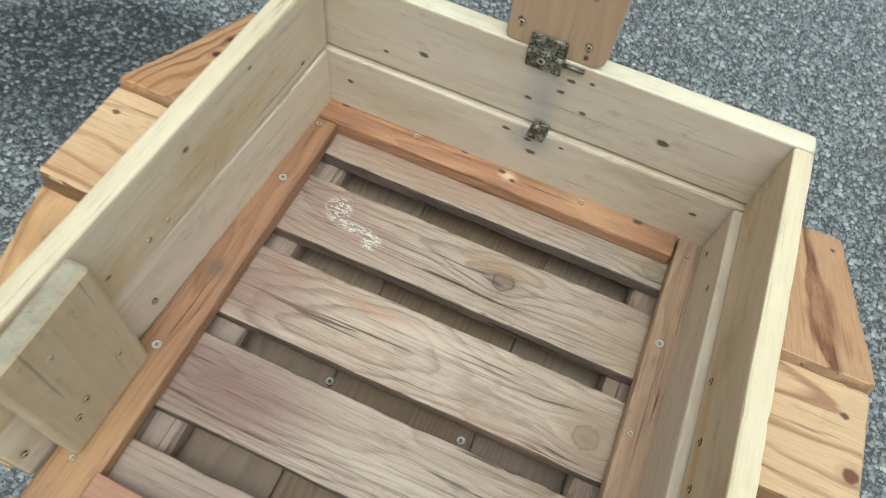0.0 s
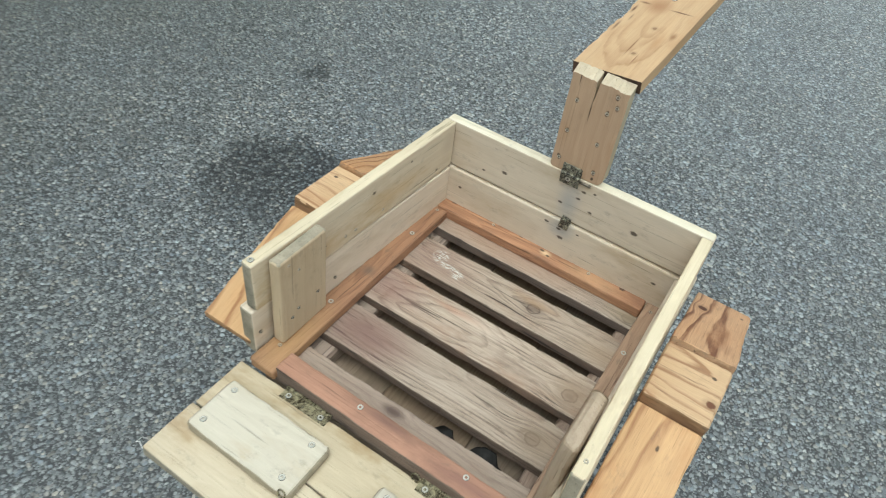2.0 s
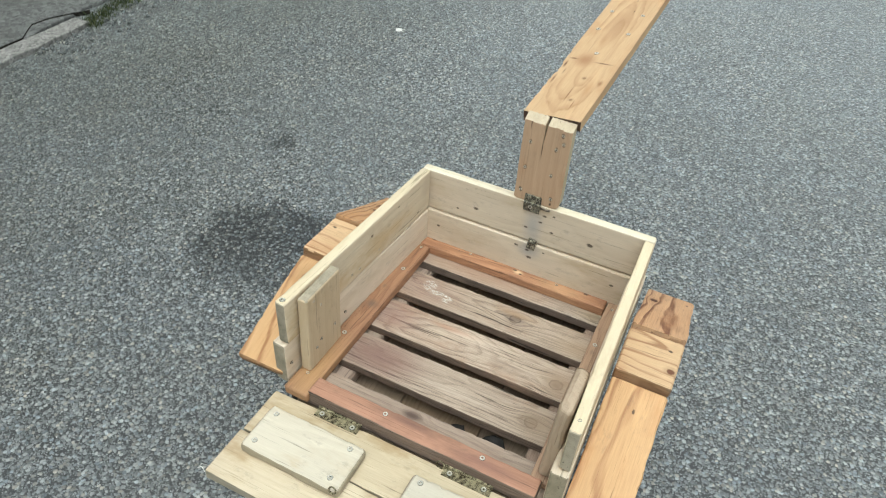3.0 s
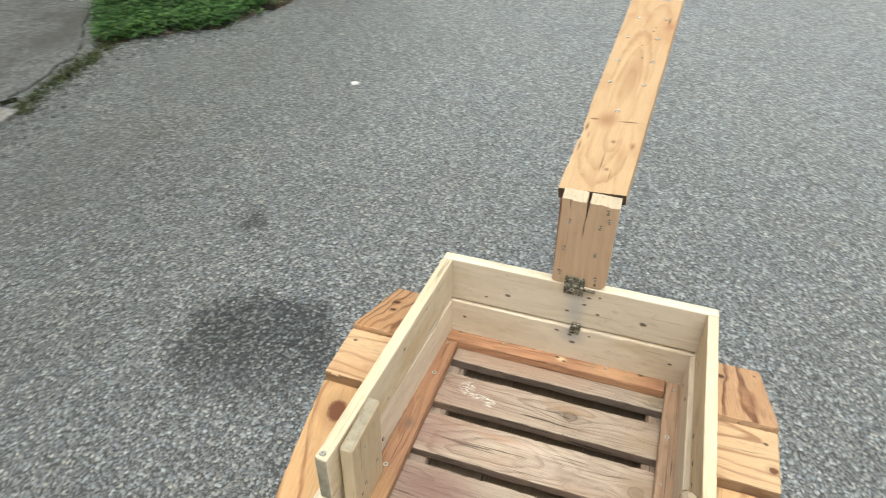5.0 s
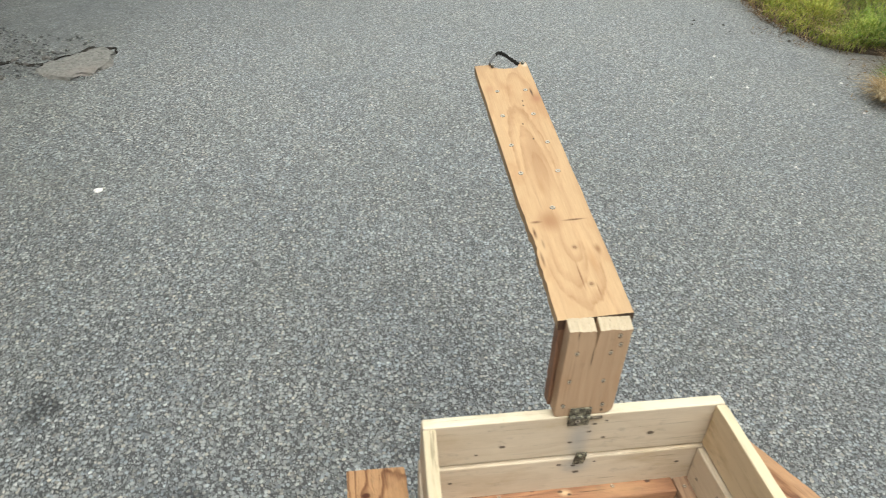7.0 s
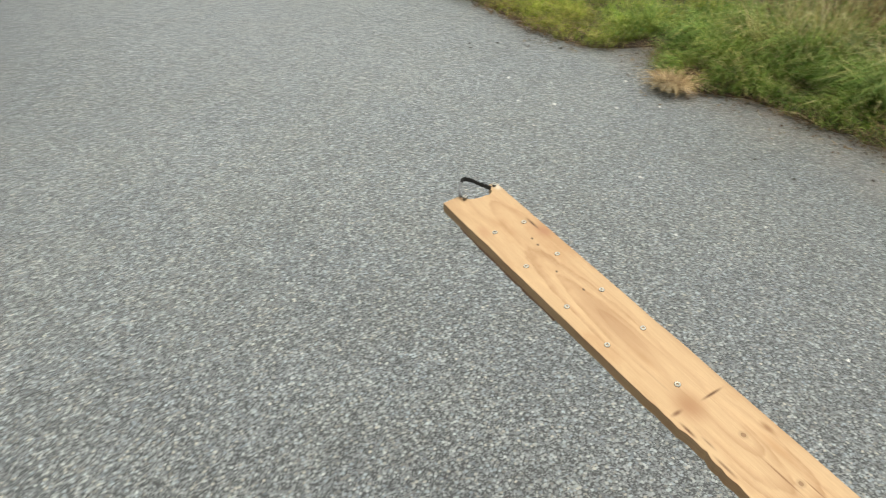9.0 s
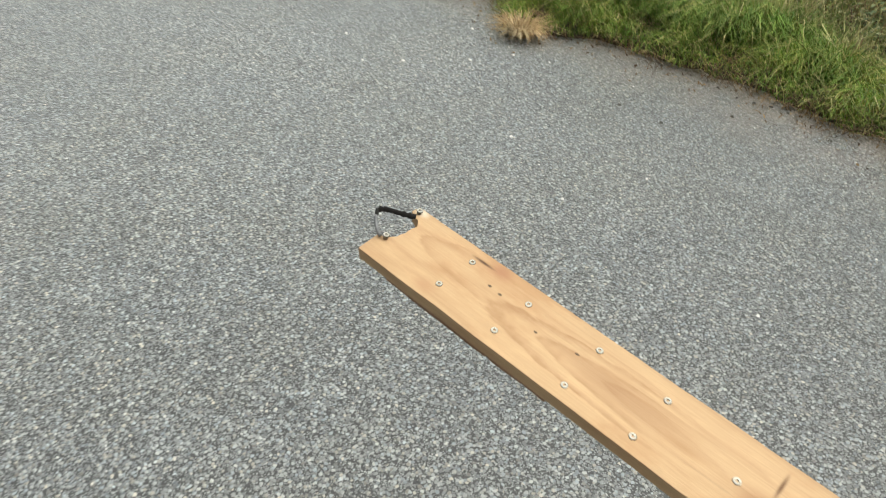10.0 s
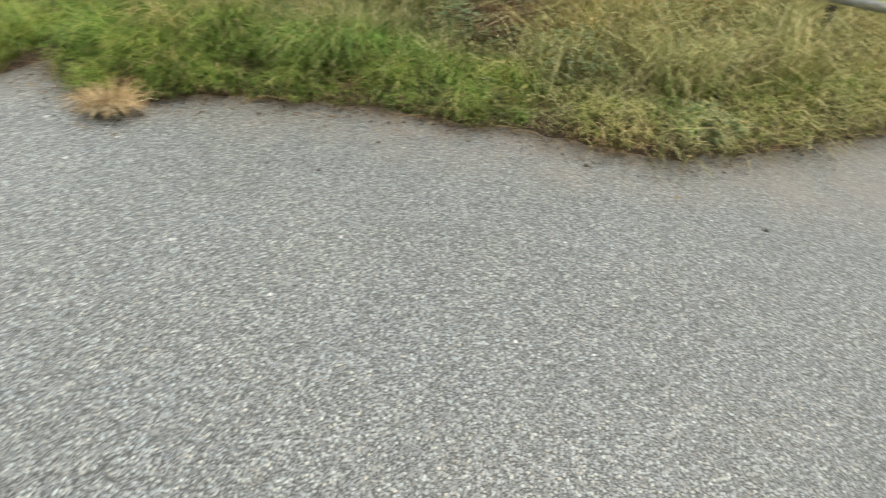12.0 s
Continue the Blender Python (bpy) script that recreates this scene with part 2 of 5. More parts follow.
tarnished = mottled("tarnished", (0.12, 0.10, 0.06), (0.40, 0.36, 0.23), 110, 0.42, 0.7)
greasy_iron = mottled("greasy_iron", (0.045, 0.04, 0.033), (0.42, 0.40, 0.30), 150)
rubber = plain("rubber", (0.02, 0.019, 0.018), 0.75, 0.0, 150, 0.5, 0.6, 0.2)
grey_rubber = plain("grey_rubber", (0.14, 0.145, 0.15), 0.55, 0.0, 120, 0.6, 0.6)
steel = plain("steel", (0.5, 0.5, 0.5), 0.35, 1.0)


def asphalt():
    g = Graph("asphalt")
    co = g.coords()
    flow = g.vec("ADD", co, g.vec("MULTIPLY", g.vec("SUBTRACT", g.noise(co, 110, 2, 0.5, True), (0.5, 0.5, 0.5)), (0.007, 0.007, 0.0)))
    big, small = g.cells(flow, 98), g.cells(g.vec("ADD", flow, (0.37, 0.21, 0.4)), 195)
    tint, rand, odd = g.xyz(big.outputs["Color"])
    tint2, rand2, odd2 = g.xyz(small.outputs["Color"])
    grey = [(0.0, (0.098, 0.107, 0.109)), (0.3, (0.158, 0.17, 0.172)), (0.6, (0.232, 0.248, 0.248)), (0.9, (0.315, 0.332, 0.327)), (1.0, (0.41, 0.424, 0.412))]
    stone, chip = g.ramp(rand, grey), g.ramp(g.math("MULTIPLY", rand2, 0.8), grey)
    stone = g.mix(g.span(tint, 0.72, 0.9, 0.0, 0.55), stone, g.mix(1.0, stone, (1.2, 1.0, 0.78), "MULTIPLY"))
    stone = g.mix(g.span(tint, 0.3, 0.1, 0.0, 0.6), stone, g.mix(1.0, stone, (0.86, 0.98, 1.12), "MULTIPLY"))
    d1, d2 = big.outputs["Distance"], small.outputs["Distance"]
    shape, shape2 = g.span(d1, 0.6, 0.44, smooth=True), g.span(d2, 0.62, 0.42, smooth=True)
    shown = g.math("MULTIPLY", shape, g.span(odd, 0.12, 0.16))
    pit = g.ramp(g.noise(co, 420, 3), [(0.3, (0.012, 0.0135, 0.014)), (0.7, (0.045, 0.049, 0.049))])
    col = g.mix(g.math("MULTIPLY", shape2, g.span(odd2, 0.1, 0.2)), pit, chip)
    col = g.mix(shown, col, stone)
    warm = g.noise(co, 2.1, 4, 0.6)
    col = g.mix(g.span(warm, 0.4, 0.7, 0.0, 0.4), col, g.mix(1.0, col, (1.06, 1.0, 0.88), "MULTIPLY"))
    patch = g.noise(co, 0.8, 5, 0.65)
    col = g.mix(g.span(patch, 0.3, 0.7, 0.0, 0.3), col, g.mix(1.0, col, (0.66, 0.67, 0.69), "MULTIPLY"))
    # shade towards the paving on the west, painted into the colour
    x, y, z = g.xyz(co)
    side = g.math("MULTIPLY", g.span(x, -0.7, -2.3, 0.0, 1.0, smooth=True), g.span(g.noise(co, 1.3, 5, 0.7), 0.25, 0.6, 0.45, 1.0))
    col = g.mix(side, col, g.mix(1.0, col, (0.74, 0.745, 0.715), "MULTIPLY"))
    broken = g.math("MULTIPLY", g.math("MULTIPLY", g.span(x, -1.5, -2.3, 0.0, 1.0, smooth=True), g.span(y, 2.9, 3.6, 0.0, 1.0, smooth=True)), g.span(g.noise(co, 9, 6, 0.8), 0.35, 0.6))
    col = g.mix(broken, col, g.mix(1.0, col, (0.42, 0.42, 0.42), "MULTIPLY"))
    # brown dust washed off the verge
    x, y, z = g.xyz(co)
    dust = g.math("MULTIPLY", g.span(x, 2.15, 2.62, 0.0, 1.0), g.span(y, 6.0, 4.0, 0.0, 1.0))
    dust = g.math("MULTIPLY", dust, g.span(g.noise(co, 5, 5, 0.7), 0.35, 0.65))
    col = g.mix(g.math("MULTIPLY", dust, 0.6), col, (0.24, 0.195, 0.165))
    # a damp, darker patch with a ragged rim
    x, y, z = g.xyz(co)
    turn = radians(42)
    dx, dy = g.math("SUBTRACT", x, -0.905), g.math("SUBTRACT", y, 0.81)
    u = g.math("ADD", g.math("MULTIPLY", dx, math.cos(turn)), g.math("MULTIPLY", dy, math.sin(turn)))
    v = g.math("SUBTRACT", g.math("MULTIPLY", dy, math.cos(turn)), g.math("MULTIPLY", dx, math.sin(turn)))
    u, v = g.math("DIVIDE", u, 0.25), g.math("DIVIDE", v, 0.225)
    d = g.math("SQRT", g.math("ADD", g.math("MULTIPLY", u, u), g.math("MULTIPLY", v, v)))
    d = g.math("ADD", d, g.math("MULTIPLY", g.math("SUBTRACT", g.noise(co, 11, 6, 0.75), 0.5), 1.0))
    fade = g.span(g.math("ADD", g.math("MULTIPLY", u, 0.5), g.math("ADD", v, g.noise(co, 6, 4))), -0.6, 0.75, 0.55, 1.0, smooth=True)
    damp = g.math("MULTIPLY", g.span(d, 0.86, 1.06, 0.97, 0.0, smooth=True), fade)
    spot = g.vec("DISTANCE", co, (-1.265, 1.29, 0.0))
    spot = g.span(g.math("ADD", spot, g.math("MULTIPLY", g.math("SUBTRACT", g.noise(co, 22, 4), 0.5), 0.12)), 0.02, 0.075, 0.95, 0.0, smooth=True)
    damp = g.math("MAXIMUM", damp, spot)
    col = g.mix(damp, col, g.mix(1.0, col, g.mix(shown, (0.16, 0.165, 0.17), (0.5, 0.515, 0.52)), "MULTIPLY"))
    # sheen of the far road painted as paler tone northwards; darker by verge and north-west
    sheen_tone = g.span(g.math("ADD", y, g.math("MULTIPLY", g.math("SUBTRACT", g.noise(co, 0.9, 5, 0.65), 0.5), 2.2)), -0.4, 3.8, 0.92, 1.6)
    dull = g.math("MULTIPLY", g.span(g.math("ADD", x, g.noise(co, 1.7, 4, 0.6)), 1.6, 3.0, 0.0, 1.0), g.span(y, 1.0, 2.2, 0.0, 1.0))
    sheen_tone = g.math("MULTIPLY", sheen_tone, g.span(dull, 0.0, 1.0, 1.0, 0.86))
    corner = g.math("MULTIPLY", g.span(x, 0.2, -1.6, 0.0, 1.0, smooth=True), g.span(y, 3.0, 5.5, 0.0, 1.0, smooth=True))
    sheen_tone = g.math("MULTIPLY", sheen_tone, g.span(corner, 0.0, 1.0, 1.0, 0.66))
    col = g.mix(1.0, col, g.join(sheen_tone, sheen_tone, sheen_tone), "MULTIPLY")
    clump = g.noise(co, 58, 3, 0.6)
    col = g.mix(1.0, col, g.mix(g.span(clump, 0.3, 0.7), (0.78, 0.78, 0.78), (1.22, 1.22, 1.22)), "MULTIPLY")
    dome = g.math("SUBTRACT", 1.0, g.math("MULTIPLY", g.math("MULTIPLY", d1, d1), 2.4))
    dome2 = g.math("SUBTRACT", 0.75, g.math("MULTIPLY", g.math("MULTIPLY", d2, d2), 2.2))
    height = g.math("MAXIMUM", g.math("MULTIPLY", dome, g.span(odd, 0.1, 1.0, 0.3, 1.1)), g.math("MULTIPLY", dome2, 0.6))
    height = g.math("ADD", g.math("MAXIMUM", height, 0.0), g.math("MULTIPLY", g.noise(co, 500, 3), 0.12))
    rough = g.math("SUBTRACT", g.span(rand2, 0.0, 1.0, 0.42, 0.7), g.math("MULTIPLY", damp, 0.08))
    # the worn binder film shines where it is seen at a low angle
    g.bsdf.inputs["Coat Weight"].default_value, g.bsdf.inputs["Coat Roughness"].default_value = 0.85, 0.4
    return g.finish(col, rough, 0.0, height, 1.0, 0.0055, 0.5)


def speckled(name, base, scale=40, vary=0.35, strength=0.5, tint=(0.3, 0.25, 0.16), amount=0.4, rough=0.85):
    """Stone, concrete or soil."""
    g = Graph(name)
    co = g.coords()
    a, b, c = g.noise(co, scale, 6, 0.65), g.noise(co, scale * 0.12, 4, 0.6), g.cells(co, scale * 3)
    f = g.math("ADD", g.math("MULTIPLY", a, 0.6), g.math("MULTIPLY", g.xyz(c.outputs["Color"])[0], 0.4))
    col = g.mix(g.span(f, 0.25, 0.75), tuple(v * (1 - vary) for v in base), tuple(min(0.9, v * (1 + vary)) for v in base))
    col = g.mix(g.span(b, 0.45, 0.7, 0.0, amount, smooth=True), col, tint)
    return g.finish(col, rough, 0.0, g.math("ADD", a, b), strength, 0.01, 0.3)


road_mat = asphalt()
soil = speckled("soil", (0.06, 0.045, 0.033), 60, 0.6, 0.9, (0.085, 0.064, 0.047), 0.6)
# near-black earth, with the shade of hollows and crevices in its colour
shaded_soil = speckled("shaded_soil", (0.018, 0.016, 0.013), 60, 0.6, 0.9, (0.03, 0.024, 0.018), 0.5, 1.0)
concrete = speckled("concrete", (0.108, 0.110, 0.106), 22, 0.45, 0.6, (0.06, 0.06, 0.054), 0.85)
pale_concrete = speckled("pale_concrete", (0.20, 0.195, 0.183), 30, 0.45, 0.5, (0.19, 0.18, 0.16), 0.6)
boulder = speckled("boulder", (0.13, 0.124, 0.115), 25, 0.5, 0.9, (0.085, 0.072, 0.058), 0.8)
brown_stone = speckled("brown_stone", (0.16, 0.156, 0.132), 30, 0.6, 1.0, (0.07, 0.066, 0.045), 0.85)
flat_rock = speckled("flat_rock", (0.165, 0.165, 0.152), 30, 0.35, 0.8, (0.21, 0.185, 0.165), 0.6)
earth = speckled("earth", (0.06, 0.048, 0.034), 70, 0.6, 1.0, (0.10, 0.075, 0.045), 0.7)
granite = speckled("granite", (0.20, 0.215, 0.235), 50, 0.5, 0.8, (0.10, 0.11, 0.125), 0.7)
grey_pole = speckled("grey_pole", (0.30, 0.32, 0.31), 60, 0.4, 0.6, (0.16, 0.17, 0.16), 0.6)
white_stone = speckled("white_stone", (0.8, 0.79, 0.76), 90, 0.12, 0.3, (0.7, 0.68, 0.62), 0.3)
bark = speckled("bark", (0.045, 0.035, 0.03), 50, 0.6, 1.0, (0.02, 0.017, 0.015), 0.5)


def blade_mat(name, stops, rough=0.5):
    g = Graph(name)
    col = g.ramp(g.island(), stops)
    n = g.noise(g.coords(), 1.6, 3)
    col = g.mix(g.span(n, 0.35, 0.65, 0.0, 0.5), col, g.mix(1.0, col, (1.35, 1.05, 0.75), "MULTIPLY"))
    patchy = g.span(g.noise(g.coords(), 5.0, 4, 0.6), 0.3, 0.7, 0.62, 1.38)
    col = g.mix(1.0, col, g.join(patchy, patchy, patchy), "MULTIPLY")
    m = g.finish(col, rough, 0.0, gloss=0.3)
    g.bsdf.inputs["Transmission Weight"].default_value = 0.0
    thin = g.tree.nodes.new("ShaderNodeBsdfTranslucent")
    both = g.tree.nodes.new("ShaderNodeMixShader")
    both.inputs[0].default_value = 0.3
    g.put(col, thin.inputs["Color"])
    g.tree.links.new(g.bsdf.outputs[0], both.inputs[1])
    g.tree.links.new(thin.outputs[0], both.inputs[2])
    g.tree.links.new(both.outputs[0], g.out.inputs["Surface"])
    return m


green_blade = blade_mat("green_blade", [(0.0, (0.075, 0.170, 0.028)), (0.4, (0.155, 0.280, 0.054)), (0.75, (0.275, 0.395, 0.085)), (0.92, (0.399, 0.422, 0.137)), (1.0, (0.480, 0.422, 0.173))])
lime_blade = blade_mat("lime_blade", [(0.0, (0.189, 0.290, 0.044)), (0.6, (0.338, 0.425, 0.074)), (1.0, (0.567, 0.578, 0.175))])
dry_blade = blade_mat("dry_blade", [(0.0, (0.154, 0.203, 0.071)), (0.35, (0.329, 0.351, 0.136)), (0.75, (0.503, 0.467, 0.218)), (1.0, (0.658, 0.589, 0.370))])
straw_blade = blade_mat("straw_blade", [(0.0, (0.275, 0.210, 0.121)), (0.6, (0.450, 0.377, 0.233)), (1.0, (0.616, 0.558, 0.397))])
thatch_blade = blade_mat("thatch_blade", [(0.0, (0.06, 0.042, 0.027)), (0.5, (0.15, 0.105, 0.06)), (0.85, (0.30, 0.21, 0.11)), (1.0, (0.45, 0.36, 0.22))])
weed_leaf = blade_mat("weed_leaf", [(0.0, (0.020, 0.062, 0.018)), (0.6, (0.044, 0.119, 0.032)), (1.0, (0.099, 0.190, 0.055))])
moss_leaf = blade_mat("moss_leaf", [(0.0, (0.02, 0.035, 0.014)), (0.6, (0.045, 0.07, 0.025)), (1.0, (0.10, 0.12, 0.05))])
grey_leaf = blade_mat("grey_leaf", [(0.0, (0.098, 0.154, 0.070)), (0.6, (0.196, 0.280, 0.140)), (1.0, (0.364, 0.434, 0.252))])

# ---- shaping helpers ----
PLACE = {}


def mesh_of(name, bm):
    me = bpy.data.meshes.new(name)
    bm.normal_update()
    bm.to_mesh(me)
    bm.free()
    return me


def part(name, bm, material, parent, label="", m=None):
    """Links a bmesh (or a finished mesh) as one object under a thing or a part; m is its pose in the thing's own frame."""
    me = bm if isinstance(bm, bpy.types.Mesh) else mesh_of(name, bm)
    if material is not None and not me.materials:
        me.materials.append(material)
    ob = new(name, me)
    m = m or Matrix()
    PLACE[ob] = m
    ob.parent = parent
    ob.matrix_basis = PLACE.get(parent, Matrix()).inverted() @ m
    return tagged(ob, label)


def axes(origin, along, up):
    """A pose with x along a direction and z near up."""
    x = Vector(along).normalized()
    y = Vector(up).cross(x).normalized()
    z = x.cross(y)
    m = Matrix((x, y, z)).transposed().to_4x4()
    m.translation = origin
    return m


def section(w, t, radii):
    pts = []
    for (sx, sy, a0), r in zip(((1, 1, 0), (-1, 1, 90), (-1, -1, 180), (1, -1, 270)), radii):
        for k in range(3):
            a = radians(a0 + 45 * k)
            pts.append((sx * (w / 2 - r) + r * math.cos(a), sy * (t / 2 - r) + r * math.sin(a)))
    return pts


def board_mesh(length, width, thick, r=0.003, rough=0.0005, seed=0.0, cuts=36, taper=0.0, chips=1.0):
    """A sawn board, centred, with its length along x, width along y; edges eased and chipped here and there, and a slightly uneven surface."""
    bm = bmesh.new()
    xs = [-length / 2, -length / 2 + r * 0.4, -length / 2 + r]
    xs += [-length / 2 + length * k / cuts for k in range(1, cuts)]
    xs += [length / 2 - r, length / 2 - r * 0.4, length / 2]
    rings = []
    for i, x in enumerate(xs):
        inset = {0: r, 1: r * 0.35, len(xs) - 1: r, len(xs) - 2: r * 0.35}.get(i, 0.0)
        w = width + taper * x / length - 2 * inset
        ring = []
        wear = [min(0.4 * thick, r + 0.002, r * (0.75 + chips * (0.5 * noise.noise((x * 14 + seed, c * 5.0, 1)) + 2.4 * max(0.0, noise.noise((x * 70 + seed, c * 9.0, 4)) - 0.2)))) for c in range(4)]
        for j, (y, z) in enumerate(section(w, thick - 2 * inset, wear)):
            q = Vector((x * 9 + seed, y * 40, z * 40 + seed * 3))
            k = noise.noise(q) * rough * 2 + noise.noise(q * 4) * rough
            ring.append(bm.verts.new((x + noise.noise(q * 2) * rough * (2 if inset else 0), y + k, z + k * 0.5)))
        rings.append(ring)
    n = len(rings[0])
    for a, b in zip(rings, rings[1:]):
        for j in range(n):
            bm.faces.new((a[j], a[(j + 1) % n], b[(j + 1) % n], b[j]))
    bm.faces.new(list(reversed(rings[0])))
    bm.faces.new(rings[-1])
    bmesh.ops.recalc_face_normals(bm, faces=bm.faces)
    return bm


def plank(name, parent, material, p0, p1, up, width, thick, label="", r=0.003, rough=0.0005, taper=0.0, cuts=36, chips=1.0):
    """A board whose centre line runs from p0 to p1 in the thing's frame, its broad face towards up."""
    p0, p1 = Vector(p0), Vector(p1)
    bm = board_mesh((p1 - p0).length, width, thick, r, rough, p0.x * 31 + p0.y * 17 + p0.z * 7, cuts, taper, chips)
    return part(name, bm, material, parent, label, axes((p0 + p1) / 2, p1 - p0, up))


def prism(outline, z0, z1, bevel=0.0, segments=2):
    """A closed outline raised from z0 to z1, its rims eased."""
    bm = bmesh.new()
    low = [bm.verts.new((x, y, z0)) for x, y in outline]
    top = [bm.verts.new((x, y, z1)) for x, y in outline]
    n = len(outline)
    bm.faces.new(list(reversed(low)))
    bm.faces.new(top)
    for k in range(n):
        bm.faces.new((low[k], low[(k + 1) % n], top[(k + 1) % n], top[k]))
    bmesh.ops.recalc_face_normals(bm, faces=bm.faces)
    if bevel:
        rim = [e for e in bm.edges if abs(e.verts[0].co.z - e.verts[1].co.z) < 1e-6]
        bmesh.ops.bevel(bm, geom=rim, offset=bevel, segments=segments, affect="EDGES", profile=0.6, clamp_overlap=True)
    return bm


def tube(points, radius, sides=8, flat=1.0):
    """A tube along points; radius may be a function of the share of the way."""
    bm = bmesh.new()
    pts = [Vector(p) for p in points]
    rings = []
    side = Vector((0, 0, 1))
    for i, p in enumerate(pts):
        d = (pts[min(i + 1, len(pts) - 1)] - pts[max(i - 1, 0)]).normalized()
        a = d.cross(side)
        if a.length < 1e-3:
            a = d.cross(Vector((1, 0, 0)))
        a.normalize()
        b = a.cross(d).normalized()
        r = radius(i / (len(pts) - 1)) if callable(radius) else radius
        rings.append([bm.verts.new(p + a * r * math.cos(2 * math.pi * k / sides) + b * r * flat * math.sin(2 * math.pi * k / sides)) for k in range(sides)])
    for u, v in zip(rings, rings[1:]):
        for k in range(sides):
            bm.faces.new((u[k], u[(k + 1) % sides], v[(k + 1) % sides], v[k]))
    bm.faces.new(list(reversed(rings[0])))
    bm.faces.new(rings[-1])
    bmesh.ops.recalc_face_normals(bm, faces=bm.faces)
    for f in bm.faces:
        f.smooth = len(f.verts) == 4
    return bm


def lathe(profile, sides=32):
    """Turns (radius, x) pairs, a closed loop, about the x axis."""
    bm = bmesh.new()
    rings = [[bm.verts.new((x, r * math.cos(2 * math.pi * k / sides), r * math.sin(2 * math.pi * k / sides))) for k in range(sides)] for r, x in profile]
    for u, v in zip(rings, rings[1:] + rings[:1]):
        for k in range(sides):
            bm.faces.new((u[k], u[(k + 1) % sides], v[(k + 1) % sides], v[k]))
    bmesh.ops.recalc_face_normals(bm, faces=bm.faces)
    for f in bm.faces:
        f.smooth = True
    return bm


def screw_mesh(name, ring_mat, radius=0.0046, rim=1.1):
    """A countersunk head: a raised rim, a dished face and a star-shaped recess."""
    bm = bmesh.new()
    n = 12
    loops = []
    for r, z in ((radius * rim, -0.001), (radius * (rim - 0.02), 0.0003), (radius * 1.02, 0.0004), (radius, 0.0005), (radius * 0.85, 0.0011), (radius * 0.56, 0.0009)):
        loops.append([bm.verts.new((r * math.cos(2 * math.pi * k / n), r * math.sin(2 * math.pi * k / n), z)) for k in range(n)])
    star = [bm.verts.new((radius * (0.56 if k % 2 else 0.36) * math.cos(2 * math.pi * k / n), radius * (0.56 if k % 2 else 0.36) * math.sin(2 * math.pi * k / n), 0.0008)) for k in range(n)]
    pit = [bm.verts.new((v.co.x * 0.8, v.co.y * 0.8, -0.0012)) for v in star]
    for i, (u, v) in enumerate(zip(loops, loops[1:])):
        for k in range(n):
            bm.faces.new((u[k], u[(k + 1) % n], v[(k + 1) % n], v[k])).material_index = 1 if i < 2 else 0
    for k in range(n):
        bm.faces.new((loops[-1][k], loops[-1][(k + 1) % n], star[(k + 1) % n], star[k]))
        bm.faces.new((star[k], star[(k + 1) % n], pit[(k + 1) % n], pit[k])).material_index = 1
    bm.faces.new(pit).material_index = 1
    bmesh.ops.recalc_face_normals(bm, faces=bm.faces)
    me = mesh_of(name, bm)
    me.materials.append(ring_mat)
    me.materials.append(recess)
    return me


bright_head, dull_head = screw_mesh("screw", zinc, 0.0047), screw_mesh("old_screw", old_screw, 0.0033, 1.08)


def screw(parent, p, normal, bright=True, sink=0.0):
    """Sets a screw into a part, at a place of the thing's frame."""
    n = Vector(normal).normalized()
    side = Vector((1, 0, 0)) if abs(n.x) < 0.9 else Vector((0, 1, 0))
    m = axes(Vector(p) - n * sink, n.cross(side), n)
    return part("screw", bright_head if bright else dull_head, None, parent, "", m @ pose(0, 0, 0, 0, 0, 37 * (p[0] * 100 % 7)))

def ragged(points, amount, seed, step=0.05):
    out = []
    for (x0, y0), (x1, y1) in zip(points, points[1:] + points[:1]):
        n = max(1, int(math.hypot(x1 - x0, y1 - y0) / step))
        for k in range(n):
            x, y = x0 + (x1 - x0) * k / n, y0 + (y1 - y0) * k / n
            out.append((x + amount * noise.noise((x * 9, y * 9, seed)), y + amount * noise.noise((x * 9, y * 9, seed + 7))))
    return out


def laid(name, outline, z0, z1, material, label, category, bevel=0.01, kind=""):
    me = mesh_of(name, prism(outline, z0, z1, bevel))
    me.materials.append(material)
    return tagged(new(name, me), label, category, kind=kind)


# ---- the ground ----
def sheet(name, corners, material, label, category, z=0.0, divide=1):
    bm = bmesh.new()
    (x0, y0), (x1, y1) = corners
    vs = [[bm.verts.new((x0 + (x1 - x0) * i / divide, y0 + (y1 - y0) * j / divide, z)) for j in range(divide + 1)] for i in range(divide + 1)]
    for i in range(divide):
        for j in range(divide):
            bm.faces.new((vs[i][j], vs[i + 1][j], vs[i + 1][j + 1], vs[i][j + 1]))
    me = mesh_of(name, bm)
    me.materials.append(material)
    return tagged(new(name, me), label, category, kind="structure")


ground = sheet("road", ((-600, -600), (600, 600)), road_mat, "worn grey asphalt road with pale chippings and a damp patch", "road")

EDGE = [(-14, 9.0), (-6, 5.6), (-2, 4.3), (-0.36, 3.37), (0.03, 3.1), (0.4, 2.86), (0.75, 2.66), (1.03, 2.66), (1.44, 2.74), (1.85, 2.72), (2.13, 2.72), (2.5, 2.71), (2.8, 2.65), (3.1, 2.56),
        (3.23, 2.44), (3.38, 2.38), (3.55, 2.40), (3.72, 2.48), (3.86, 2.62), (3.96, 2.74), (4.03, 2.62), (4.07, 2.42), (4.16, 2.30), (4.53, 2.19), (5.36, 2.15), (6.2, 1.85), (9, 0.6), (14, -3.0)]


